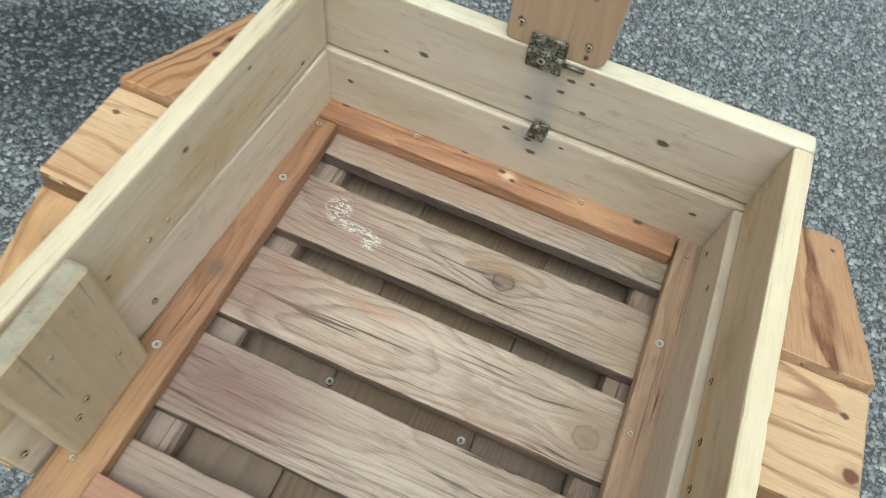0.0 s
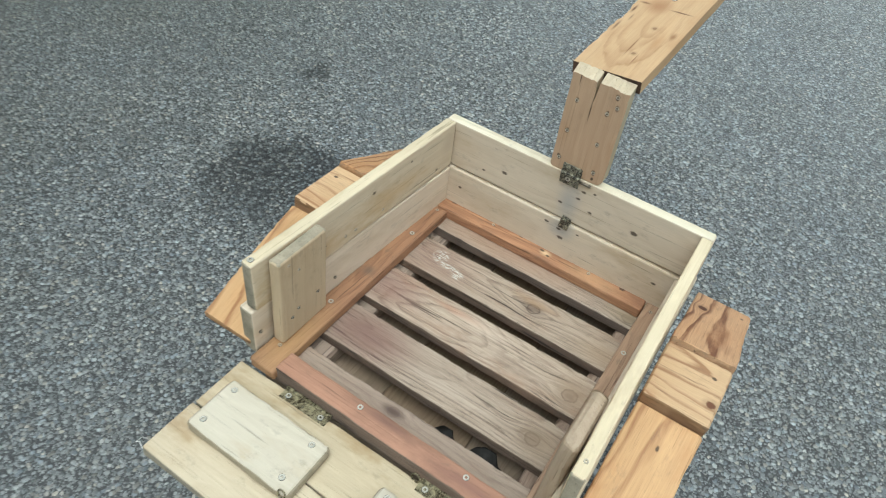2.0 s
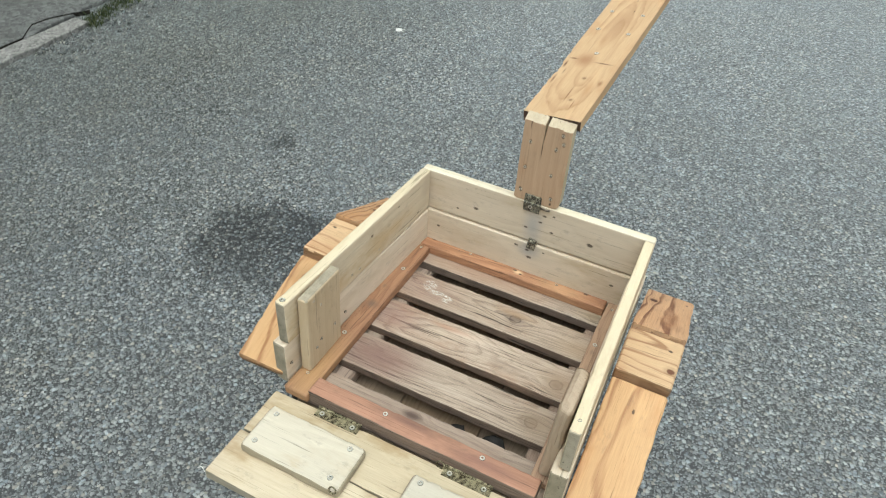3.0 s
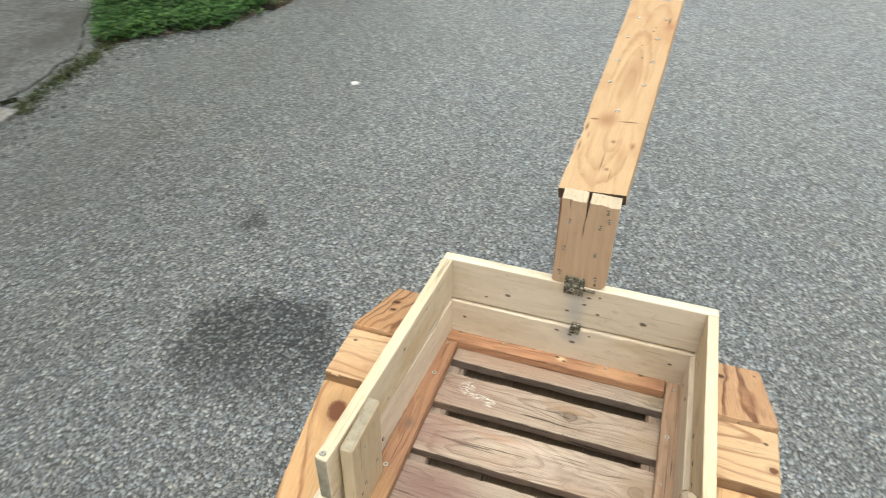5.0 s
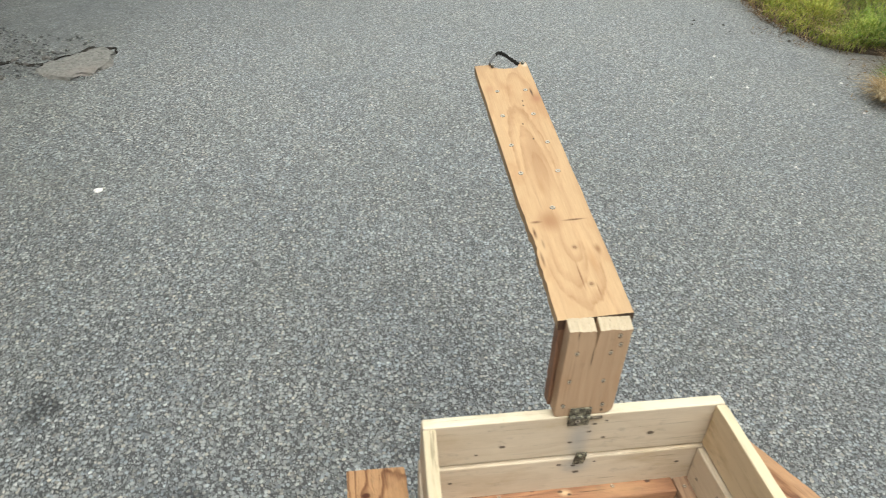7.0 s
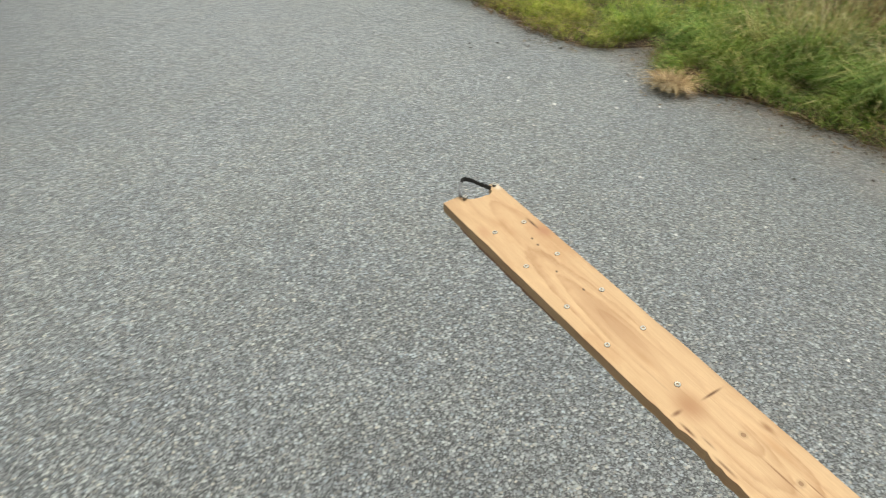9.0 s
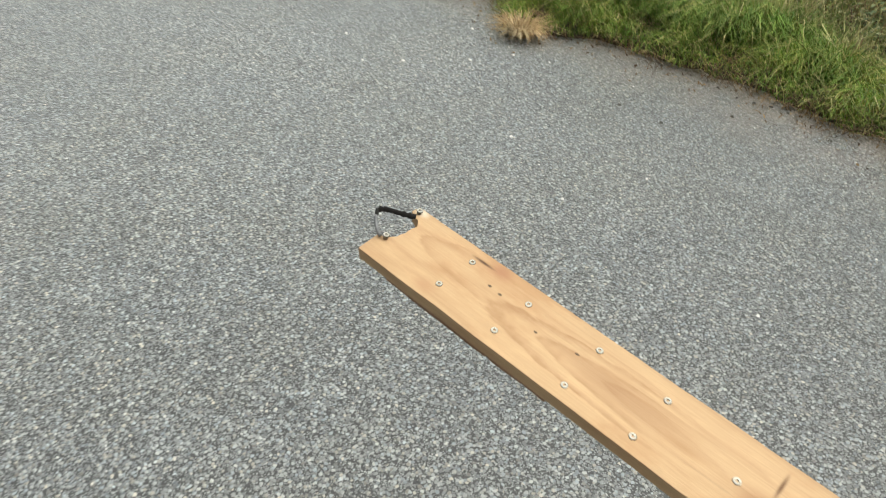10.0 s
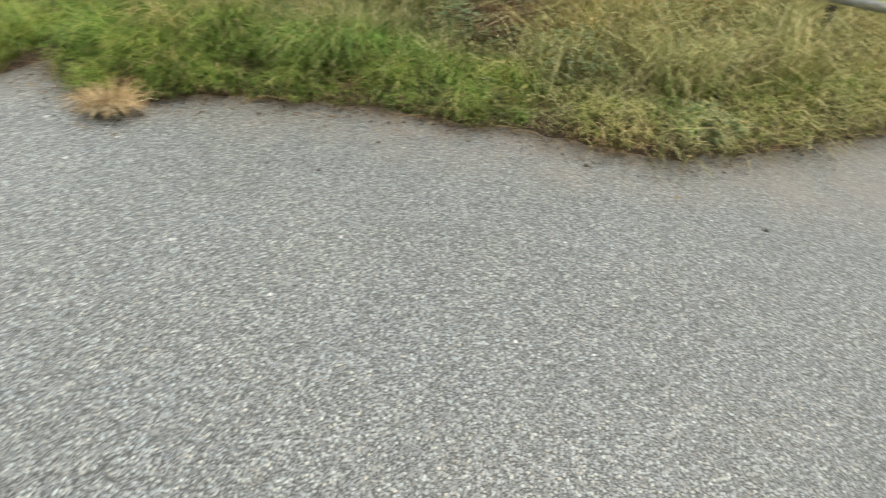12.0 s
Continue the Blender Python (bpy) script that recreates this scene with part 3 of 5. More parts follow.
def edge_at(y):
    """Where the asphalt ends and the verge begins, east of the road."""
    ys, xs = zip(*EDGE)
    return np.interp(y, ys, xs)


def bank(d):
    return np.interp(d, (0, 0.06, 0.3, 1.0, 3.0, 8.0, 60.0), (-0.004, 0.028, 0.05, 0.085, 0.25, 0.6, 2.0))


def verge():
    bm = bmesh.new()
    rows = []
    offs = (0, 0.03, 0.07, 0.14, 0.3, 0.6, 1.0, 1.6, 2.4, 3.6, 6, 12, 60, 500)
    for k in range(561):
        y = -14 + 0.05 * k
        e = float(edge_at(y)) + 0.05 * noise.noise((0, y * 2.5, 0)) + 0.045 * noise.noise((3, y * 9, 0)) + 0.02 * noise.noise((3, y * 27, 0))
        rows.append([bm.verts.new((e + d, y, float(bank(d)) + (0.02 * noise.noise((d * 5, y * 5, 1)) if 0.02 < d < 8 else 0))) for d in offs])
    for a, b in zip(rows, rows[1:]):
        for p in range(len(offs) - 1):
            bm.faces.new((a[p], a[p + 1], b[p + 1], b[p]))
    for f in bm.faces:
        f.smooth = True
    me = mesh_of("verge", bm)
    me.materials.append(soil)
    return tagged(new("verge", me), "brown earth verge with grass beside the asphalt", "verge", kind="structure")


verge()

RNG = np.random.default_rng(4)


def blades(name, xy, z, height, width, lean, aim, material, label, category="grass", spread=1.0, kind="stuff"):
    """One mesh of many bent, tapering blades. lean: how far the tip falls over, as a share of the height; aim: heading or None."""
    n = len(xy)
    h = height * RNG.uniform(0.6, 1.25, n) if np.isscalar(height) else height * RNG.uniform(0.75, 1.2, n)
    turn = RNG.uniform(0, 2 * np.pi, n) if aim is None else aim + RNG.normal(0, spread, n)
    d = np.stack([np.cos(turn), np.sin(turn)], 1)
    face = turn + np.pi / 2 + RNG.normal(0, 0.5, n)
    s = np.stack([np.cos(face), np.sin(face)], 1)
    w = width * RNG.uniform(0.6, 1.3, n)
    over = lean * RNG.uniform(0.3, 1.5, n)
    verts = np.zeros((n, 7, 3))
    for k, (up, out, half) in enumerate(((0.0, 0.0, 0.8), (0.45, 0.22, 1.0), (0.8, 0.62, 0.7))):
        mid = xy + d * (h * over * out)[:, None]
        for side, sign in ((0, -1), (1, 1)):
            verts[:, 2 * k + side, :2] = mid + s * (sign * w * half / 2)[:, None]
            verts[:, 2 * k + side, 2] = z + h * up
    verts[:, 6, :2] = xy + d * (h * over * 1.15)[:, None]
    verts[:, 6, 2] = z + h * (1.0 - 0.25 * np.clip(over, 0, 1.5))
    base = (np.arange(n) * 7)[:, None]
    quads = np.concatenate([base + np.array([0, 1, 3, 2]), base + np.array([2, 3, 5, 4])]).tolist()
    tris = (base + np.array([4, 5, 6])).tolist()
    me = bpy.data.meshes.new(name)
    me.from_pydata(verts.reshape(-1, 3).tolist(), [], quads + tris)
    me.materials.append(material)
    return tagged(new(name, me), label, category, kind=kind)


def scatter(n, y0, y1, d0, d1, power=1.0, clump=0.0, scale=3.0):
    """Places on the verge between y0 and y1, from d0 to d1 beyond the asphalt's edge."""
    y = RNG.uniform(y0, y1, n)
    d = d0 + (d1 - d0) * RNG.uniform(0, 1, n) ** power
    if clump:
        keep = np.array([noise.noise((a * scale, b * scale, 5.0)) for a, b in zip(y, d)]) > RNG.uniform(-clump, clump, n) - 0.05
        y, d = y[keep], d[keep]
    wob = np.array([0.05 * noise.noise((0, b * 2.5, 0)) + 0.06 * noise.noise((3, b * 9, 0)) for b in y])
    x = edge_at(y) + wob + d
    bare = (np.hypot(x - 3.9, (y - 1.74) * 1.1) > RNG.uniform(0.22, 0.5, len(x))) | (d < 0.7)
    x, y, d = x[bare], y[bare], d[bare]
    return np.stack([x, y], 1), bank(d)


def rising(xy, low, high, reach, dip=1.0):
    """Blade heights that grow away from the road, shorter in front of the tree, uneven from clump to clump."""
    d = xy[:, 0] - edge_at(xy[:, 1])
    h = low + (high - low) * np.clip(d / reach, 0, 1)
    h *= 1 - 0.6 * dip * np.exp(-((xy[:, 1] - 1.72) / 0.45) ** 2) * np.clip(d / 0.6, 0, 1)
    return h * np.array([0.95 + 1.0 * noise.noise((a * 4.0, b * 4.0, 9.0)) for a, b in xy])


p, z = scatter(18000, 1.5, 3.9, 0.0, 0.6, 1.0, 1.3, 8.0)
blades("green_grass", p, z, rising(p, 0.05, 0.21, 0.5), 0.0048, 1.3, np.pi, green_blade, "fresh green grass leaning over the road's edge", spread=0.8)
p, z = scatter(8500, 1.7, 3.9, 0.4, 1.5, 1.0, 0.9, 3.0)
blades("green_grass", p, z, rising(p, 0.14, 0.22, 1.0), 0.006, 0.9, None, green_blade, "green grass thinning out into dry stalks")
p, z = scatter(2200, -0.8, 1.5, 0.0, 0.6, 1.0, 1.2, 4.0)
blades("green_grass", p, z, rising(p, 0.04, 0.17, 0.4), 0.0062, 1.1, np.pi, green_blade, "green grass between dry stalks at the road's edge", spread=1.3)
p, z = scatter(11000, 4.05, 7.5, 0.0, 1.2, 1.2, 0.6, 5.0)
blades("short_grass", p, z, rising(p, 0.05, 0.11, 0.6), 0.0045, 0.8, None, lime_blade, "short yellow-green grass along the asphalt")
p, z = scatter(11000, 3.8, 8.0, 0.3, 3.0, 1.0, 0.9)
blades("green_grass", p, z, rising(p, 0.1, 0.2, 1.0), 0.005, 0.7, None, green_blade, "green roadside grass behind the short turf")
p, z = scatter(7000, 4.04, 6.5, 0.0, 0.55, 1.0)
blades("short_grass", p, z, rising(p, 0.045, 0.085, 0.4), 0.0048, 0.9, None, lime_blade, "dense short yellow-green turf along the asphalt")
p, z = scatter(2200, 3.8, 4.15, 0.1, 0.9, 1.0, 1.0, 6.0)
blades("green_grass", p, z, rising(p, 0.04, 0.15, 0.6), 0.006, 1.0, None, green_blade, "thin green grass behind a bare notch of the verge")
p, z = scatter(9000, 3.8, 6.0, 1.1, 5.0, 1.2, 0.9, 2.2)
blades("dry_grass", p, z, rising(p, 0.15, 0.4, 2.4), 0.005, 0.7, None, dry_blade, "tall dry wild grass behind the short turf")
p, z = scatter(27000, -2.5, 3.5, 0.45, 5.0, 1.2, 0.9, 2.2)
blades("dry_grass", p, z, rising(p, 0.24, 0.55, 1.6), 0.005, 0.7, None, dry_blade, "tall dry brown and yellow wild grass")
p, z = scatter(3500, 1.2, 3.4, 0.0, 0.9, 1.0, 1.0, 6.0)
blades("dry_grass", p, z, rising(p, 0.06, 0.24, 0.4), 0.005, 1.3, np.pi, dry_blade, "dry stalks mixed into the green verge grass", spread=1.8)
p, z = scatter(24000, -3.0, 1.55, 0.02, 3.0, 1.2, 1.1, 3.5)
blades("dry_grass", p, z, rising(p, 0.05, 0.40, 0.9, 0.0), 0.0062, 1.3, np.pi, dry_blade, "tall yellowing grass hanging towards the road", spread=1.3)
p, z = scatter(2600, -1.5, 1.3, 0.0, 0.5, 1.0, 1.0, 5.0)
blades("trailing_grass", p, z, 0.13, 0.0055, 2.0, np.pi, dry_blade, "long yellow blades trailing over the asphalt's edge", spread=0.9)
p, z = scatter(6500, 1.9, 3.8, 0.8, 3.0, 1.0, 0.7, 2.5)
blades("dead_grass", p, z, rising(p, 0.16, 0.4, 1.5), 0.006, 0.7, None, thatch_blade, "brown dead stalks standing behind green grass")
p, z = scatter(420, -2.0, 3.2, 0.4, 3.5, 1.0)
blades("seed_stalk", p, z, rising(p, 0.4, 0.7, 1.5), 0.0045, 0.9, None, straw_blade, "single pale seed stalks standing above the grass")
p, z = scatter(14000, -1.5, 6.0, -0.05, 0.9, 1.6, 0.8, 7.0)
blades("dead_grass", p, z, 0.07, 0.004, 2.6, None, thatch_blade, "brown flattened dead grass on the verge's lip")
p, z = scatter(1500, -0.5, 4.5, -0.3, 0.02, 0.5, 0.8, 6.0)
blades("litter", p, np.full(len(p), 0.002), 0.012, 0.006, 2.2, None, thatch_blade, "brown plant litter scattered at the road's edge", "litter")

# the straw tuft and the patch of bare earth beside it
n = 700
a, r = RNG.uniform(0, 2 * np.pi, n), 0.06 * np.sqrt(RNG.uniform(0, 1, n))
tuft = np.stack([2.30 + r * np.cos(a), 3.38 + r * np.sin(a)], 1)
h = RNG.uniform(0.035, 0.105, n)
blades("straw_tuft", tuft, np.full(n, 0.0), h, 0.0052, 1.6, a, straw_blade, "round tuft of bleached straw-coloured grass on asphalt", "grass tuft", spread=0.4, kind="")


def leaves(name, places, reach, height, size, count, material, label, category, kind="stuff"):
    """Leafy low plants: stems' worth of small pointed leaves, each folded along its rib."""
    verts, faces = [], []
    for (cx, cy, cz) in places:
        for _ in range(count):
            a, q = RNG.uniform(0, 2 * np.pi), reach * math.sqrt(RNG.uniform(0, 1))
            x, y, zz = cx + q * math.cos(a), cy + q * math.sin(a), cz + height * RNG.uniform(0.15, 1.0) * (1.15 - q / reach * 0.6)
            b, tip = RNG.uniform(0, 2 * np.pi), RNG.uniform(-0.5, 0.4)
            l, w = size * RNG.uniform(0.6, 1.4), size * RNG.uniform(0.2, 0.36)
            dx, dy, sx, sy = math.cos(b), math.sin(b), -math.sin(b), math.cos(b)
            k = len(verts)
            verts += [(x, y, zz), (x + dx * l * 0.5 + sx * w, y + dy * l * 0.5 + sy * w, zz + l * 0.12 + tip * l * 0.4),
                      (x + dx * l, y + dy * l, zz + tip * l), (x + dx * l * 0.5 - sx * w, y + dy * l * 0.5 - sy * w, zz + l * 0.12 + tip * l * 0.4),
                      (x + dx * l * 0.5, y + dy * l * 0.5, zz + tip * l * 0.4)]
            faces += [(k, k + 1, k + 4), (k + 1, k + 2, k + 4), (k + 2, k + 3, k + 4), (k + 3, k, k + 4)]
    me = bpy.data.meshes.new(name)
    me.from_pydata(verts, [], faces)
    me.materials.append(material)
    return tagged(new(name, me), label, category, kind=kind)


for cx, cy, reach, height in ((3.45, 1.62, 0.2, 0.2), (3.55, 1.95, 0.18, 0.26), (3.35, 1.3, 0.28, 0.28), (3.75, 2.15, 0.28, 0.3), (3.62, 1.98, 0.16, 0.2), (2.98, 0.62, 0.2, 0.12), (3.9, 2.2, 0.3, 0.4), (3.3, 3.0, 0.25, 0.22), (3.9, 0.6, 0.4, 0.4), (2.95, 1.7, 0.1, 0.1)):
    leaves("weed", [(cx, cy, float(bank(cx - edge_at(cy))))], reach, height, 0.035, int(1500 * reach), grey_leaf, "grey-green leafy weed among the verge grass", "weed")


def tree(x, y):
    """A slim dark tree whose foot stands in the verge."""
    t = new("young_tree")
    z = float(bank(x - edge_at(y)))
    t.location = (x, y, z)
    way = [(0.02 * noise.noise((k * 0.6, 0, 0)), 0.03 * noise.noise((0, k * 0.6, 2)), -0.05 + 0.25 * k) for k in range(12)]
    trunk = part("trunk", tube(way, lambda s: 0.095 * (1 - 0.75 * s) + 0.035 * max(0, 0.1 - s) * 8, 10), bark, t, "dark rough bark")
    for k in range(9):
        a, h = k * 2.4, 1.5 + 0.14 * k
        d = Vector((math.cos(a), math.sin(a), 0.6))
        part("limb", tube([Vector((0, 0, h)) + d * 0.12 * i + Vector((0, 0, 0.03 * noise.noise((i, k, 0)))) for i in range(6)], lambda s: 0.012 * (1 - 0.85 * s), 6), bark, t)
    verts, faces = [], []
    for k in range(9):
        a, h = k * 2.4, 1.5 + 0.14 * k
        for _ in range(260):
            s = RNG.uniform(0.15, 0.75)
            c = Vector((math.cos(a) * s, math.sin(a) * s, h + 0.6 * s)) + Vector(RNG.normal(0, 0.11, 3))
            u, v = Vector(RNG.normal(0, 1, 3)).normalized() * 0.03, Vector(RNG.normal(0, 1, 3)).normalized() * 0.014
            q = len(verts)
            verts += [c - u, c + v, c + u, c - v]
            faces.append((q, q + 1, q + 2, q + 3))
    me = bpy.data.meshes.new("crown")
    me.from_pydata(verts, [], faces)
    me.materials.append(weed_leaf)
    part("crown", me, None, t)
    return tagged(t, "slim dark-barked young tree standing in dry grass", "tree")


tree(4.0, 1.79)
p = np.stack([3.85 + RNG.normal(0, 0.2, 1400), 1.78 + RNG.normal(0, 0.2, 1400)], 1)
blades("dead_stem", p, np.full(1400, 0.12), 0.16, 0.006, 0.9, None, thatch_blade, "dark brown dead stems at the foot of a tree")
# bare earth, its near-black colour painting the shaded hollow round the trunk
laid("shaded_earth", ragged([(3.6, 1.5), (3.62, 1.95), (3.95, 2.15), (4.35, 2.0), (4.35, 1.55), (4.0, 1.4)], 0.09, 6), 0.0, 0.14, shaded_soil, "bare earth at a tree's foot, painted dark as a shaded hollow", "soil", 0.03, "structure")
low_rail = new("low_rail")
low_rail.location = (4.0, -0.4, 0.0)
part("rail", tube([(0.02 * k / 14, 0.62 - 0.13 * k, 0.515 - 0.008 * k + 0.004 * math.sin(k)) for k in range(15)], lambda s: 0.028 + 0.003 * math.sin(s * 9), 12), grey_pole, low_rail)
for y, h in ((0.3, 0.45), (-0.75, 0.34)):
    part("post", tube([(0.0, y, -0.1), (0.005, y, h)], 0.03, 10), bark, low_rail)
tagged(low_rail, "pale grey weathered pole on low posts in tall grass", "rail")

# an unseen plain wall, added to close and shade the west, above the step
shade_wall = new("shade_wall_west", mesh_of("shade_wall_west", prism([(-6.2, -9), (-5.9, -9), (-5.9, 4.1), (-5.0, 4.3), (-5.0, 9), (-6.2, 9)], 0, 4.6, 0.02)))
shade_wall.data.materials.append(concrete)
tagged(shade_wall, "plain grey unseen wall added to shade the west side", "wall", kind="structure")

# ---- the west side: slab, weeds, stones, step ----
slab = laid("pavement", ragged([(-2.72, 1.0), (-2.80, 1.5), (-2.90, 2.08), (-3.35, 2.6), (-5.5, 2.9), (-5.5, -3), (-2.5, -3), (-2.62, 0.2)], 0.03, 1), -0.05, 0.016, concrete,
            "old grey cracked concrete paving with mossy edge", "pavement", 0.008, "structure")
laid("edging", ragged([(-2.60, 1.0), (-2.655, 1.52), (-2.75, 1.5), (-2.71, 1.0), (-2.60, 0.2), (-2.48, -3), (-2.36, -3), (-2.49, 0.2)], 0.012, 3), -0.05, 0.024, pale_concrete,
     "pale worn concrete edging beside the asphalt", "edging", 0.006, "structure")
spots = []
BED = [(-2.88, 2.2), (-2.64, 2.52), (-2.45, 2.68), (-2.41, 2.93), (-2.42, 3.08), (-2.8, 3.14), (-3.3, 3.24), (-4.6, 3.3), (-4.6, 3.1), (-3.4, 2.78)]
while len(spots) < 420:
    x, y = RNG.uniform(-4.6, -2.3), RNG.uniform(2.2, 3.5)
    inside = False
    for (x0, y0), (x1, y1) in zip(BED, BED[1:] + BED[:1]):
        if (y0 > y) != (y1 > y) and x < (x1 - x0) * (y - y0) / (y1 - y0) + x0:
            inside = not inside
    if inside:
        spots.append((x, y, 0.02))
laid("weed_bed", ragged(BED, 0.07, 5), -0.05, 0.008, earth,
     "earth bed with green weeds beside the asphalt", "soil", 0.012, "structure")
leaves("ground_weed", spots, 0.07, 0.07, 0.03, 42, weed_leaf, "bright green low leafy weeds in a bed", "weeds")
p = np.array([(x, y) for x, y, _ in spots for _ in range(2)]) + RNG.normal(0, 0.06, (840, 2))
blades("bed_grass", p, np.full(len(p), 0.02), 0.08, 0.004, 0.8, None, weed_leaf, "thin grass among green weeds")
p = np.stack([RNG.uniform(0, 1, 1500), RNG.normal(0, 0.03, 1500)], 1)
p = np.stack([-2.68 - 0.26 * p[:, 0] + p[:, 1], 1.5 + 1.15 * p[:, 0]], 1)
blades("moss", p, np.full(1500, 0.0), 0.025, 0.005, 1.0, None, moss_leaf, "dark moss and grass along the paving's edge", "moss")
def gravel(name, places, size, material, label):
    """Loose angular crumbs of stone."""
    verts, faces = [], []
    for x, y in places:
        s, a, k = size * RNG.uniform(0.5, 1.6), RNG.uniform(0, 6.3), len(verts)
        for q in range(5):
            r = s * RNG.uniform(0.7, 1.2)
            verts.append((x + r * math.cos(a + q * 1.257), y + r * math.sin(a + q * 1.257), 0.0))
        for q in range(5):
            r = s * RNG.uniform(0.4, 0.8)
            verts.append((x + r * math.cos(a + q * 1.257), y + r * math.sin(a + q * 1.257), s * RNG.uniform(0.5, 0.9)))
        faces.append(tuple(k + 5 + q for q in range(5)))
        faces += [(k + q, k + (q + 1) % 5, k + 5 + (q + 1) % 5, k + 5 + q) for q in range(5)]
    me = bpy.data.meshes.new(name)
    me.from_pydata(verts, [], faces)
    me.materials.append(material)
    return tagged(new(name, me), label, "gravel", kind="stuff")


q = RNG.uniform(0, 1, 420)
gravel("gravel", np.stack([-2.62 - 0.26 * q + RNG.normal(0.03, 0.09, 420), 1.2 + 1.5 * q], 1), 0.011, road_mat, "loose grey crumbs of stone along the paving's edge")
q = RNG.uniform(0, 1, 150)
gravel("gravel", np.stack([-2.85 + 0.85 * q, 3.4 + 0.6 * RNG.uniform(0, 1, 150)], 1), 0.012, road_mat, "loose grey stone crumbs between rocks and asphalt")


def stone(name, x, y, z, size, seed, material, label, flat=1.0):
    bm = bmesh.new()
    bmesh.ops.create_icosphere(bm, subdivisions=4, radius=1.0)
    for v in bm.verts:
        c = v.co.copy()
        k = 1 + 0.28 * noise.noise(c * 1.1 + Vector((seed, 0, 0))) + 0.1 * noise.noise(c * 3 + Vector((0, seed, 0))) + 0.03 * noise.noise(c * 9)
        c = Vector((round(c.x * 2.2) / 2.2 * 0.35 + c.x * 0.65, round(c.y * 2.2) / 2.2 * 0.35 + c.y * 0.65, c.z))
        v.co = Vector((c.x * size[0], c.y * size[1], max(-0.6, min(c.z, flat)) * size[2])) * k
    for f in bm.faces:
        f.smooth = True
    me = mesh_of(name, bm)
    me.materials.append(material)
    ob = new(name, me)
    ob.matrix_world = pose(x, y, z, 0, 0, seed * 40)
    return tagged(ob, label, "stone")


def ledge(name, outline, height, material, label, seed, tilt=0.0, step=0.035):
    """A broken, angular rock: ragged outline, sloping uneven top, crumbling sides."""
    out = ragged(outline, 0.035, seed, step)
    cx, cy = sum(x for x, _ in out) / len(out), sum(y for _, y in out) / len(out)
    bm = bmesh.new()
    rings = []
    for scale, up in ((1.06, -0.02), (1.03, 0.35), (1.0, 0.7), (0.93, 0.93), (0.8, 1.0), (0.6, 1.02), (0.4, 1.0), (0.18, 1.03)):
        ring = []
        for x, y in out:
            px, py = cx + (x - cx) * scale, cy + (y - cy) * scale
            k = 1.3 * noise.noise((px * 7, py * 7, seed)) + 0.8 * noise.noise((px * 24, py * 24, seed + up))
            crag = noise.noise((px * 18, py * 18, up * 3 + seed)) * 0.026
            ring.append(bm.verts.new((px + crag, py - crag, height * up * (1 + 0.3 * k) + tilt * (px - cx) * max(0, up))))
        rings.append(ring)
    n = len(out)
    for a, b in zip(rings, rings[1:]):
        for k in range(n):
            bm.faces.new((a[k], a[(k + 1) % n], b[(k + 1) % n], b[k]))
    bm.faces.new(rings[-1])
    bmesh.ops.recalc_face_normals(bm, faces=bm.faces)
    me = mesh_of(name, bm)
    me.materials.append(material)
    return tagged(new(name, me), label, "stone")


ledge("flat_stone", [(-2.14, 3.50), (-2.11, 3.59), (-2.04, 3.66), (-1.99, 3.76), (-1.91, 3.80), (-1.84, 3.74), (-1.83, 3.60), (-1.88, 3.46), (-1.97, 3.39), (-2.07, 3.42)], 0.022, flat_rock, "flat brown-grey stone bedded in the asphalt", 1.0)
# dark sheet that paints the shaded crevices between the rocks
laid("bank", ragged([(-2.36, 3.0), (-2.37, 3.26), (-2.48, 3.42), (-2.6, 3.62), (-3.5, 3.68), (-3.9, 3.4), (-3.2, 3.12), (-2.75, 3.03), (-2.52, 2.93)], 0.03, 4), -0.05, 0.02, shaded_soil, "earth under broken rocks, painted dark as their shaded crevices", "soil", 0.012, "structure")
ledge("earth_clod", [(-2.38, 3.02), (-2.39, 3.2), (-2.5, 3.2), (-2.75, 3.16), (-2.9, 3.2), (-2.85, 3.1), (-2.62, 3.0), (-2.5, 2.97)], 0.06, earth, "crumbling brown earth below broken rocks", 7.2)
ledge("rock", [(-2.37, 3.21), (-2.39, 3.32), (-2.47, 3.40), (-2.62, 3.38), (-2.76, 3.41), (-2.80, 3.32), (-2.68, 3.22), (-2.52, 3.17)], 0.055, brown_stone, "broken yellowish-grey rock beside a weed bed", 2.3, 0.03, 0.02)
ledge("rock", [(-3.08, 3.29), (-2.97, 3.43), (-2.84, 3.42), (-2.83, 3.30), (-2.74, 3.20), (-2.86, 3.15), (-2.98, 3.19)], 0.075, boulder, "dark weathered rock beside a weed bed", 3.7, -0.05, 0.02)
ledge("rock", [(-2.60, 3.46), (-2.70, 3.56), (-2.86, 3.60), (-2.88, 3.48), (-2.74, 3.43)], 0.06, boulder, "low dark rock lying against a granite step", 5.1, 0.0, 0.025)
ledge("rock", [(-2.94, 3.47), (-2.95, 3.64), (-3.4, 3.66), (-3.4, 3.45), (-3.1, 3.42)], 0.06, brown_stone, "low grey rock lying against a granite step", 4.4, 0.0, 0.03)
ledge("rock", [(-3.15, 3.2), (-3.2, 3.38), (-3.75, 3.4), (-3.7, 3.2)], 0.10, boulder, "large rough rock behind a weed bed", 6.6)
ledge("pale_stone", [(-2.84, 4.05), (-2.85, 4.12), (-2.89, 4.13), (-2.89, 4.05)], 0.025, pale_concrete, "small pale stone lying beside a granite step", 8.0, 0.0, 0.02)
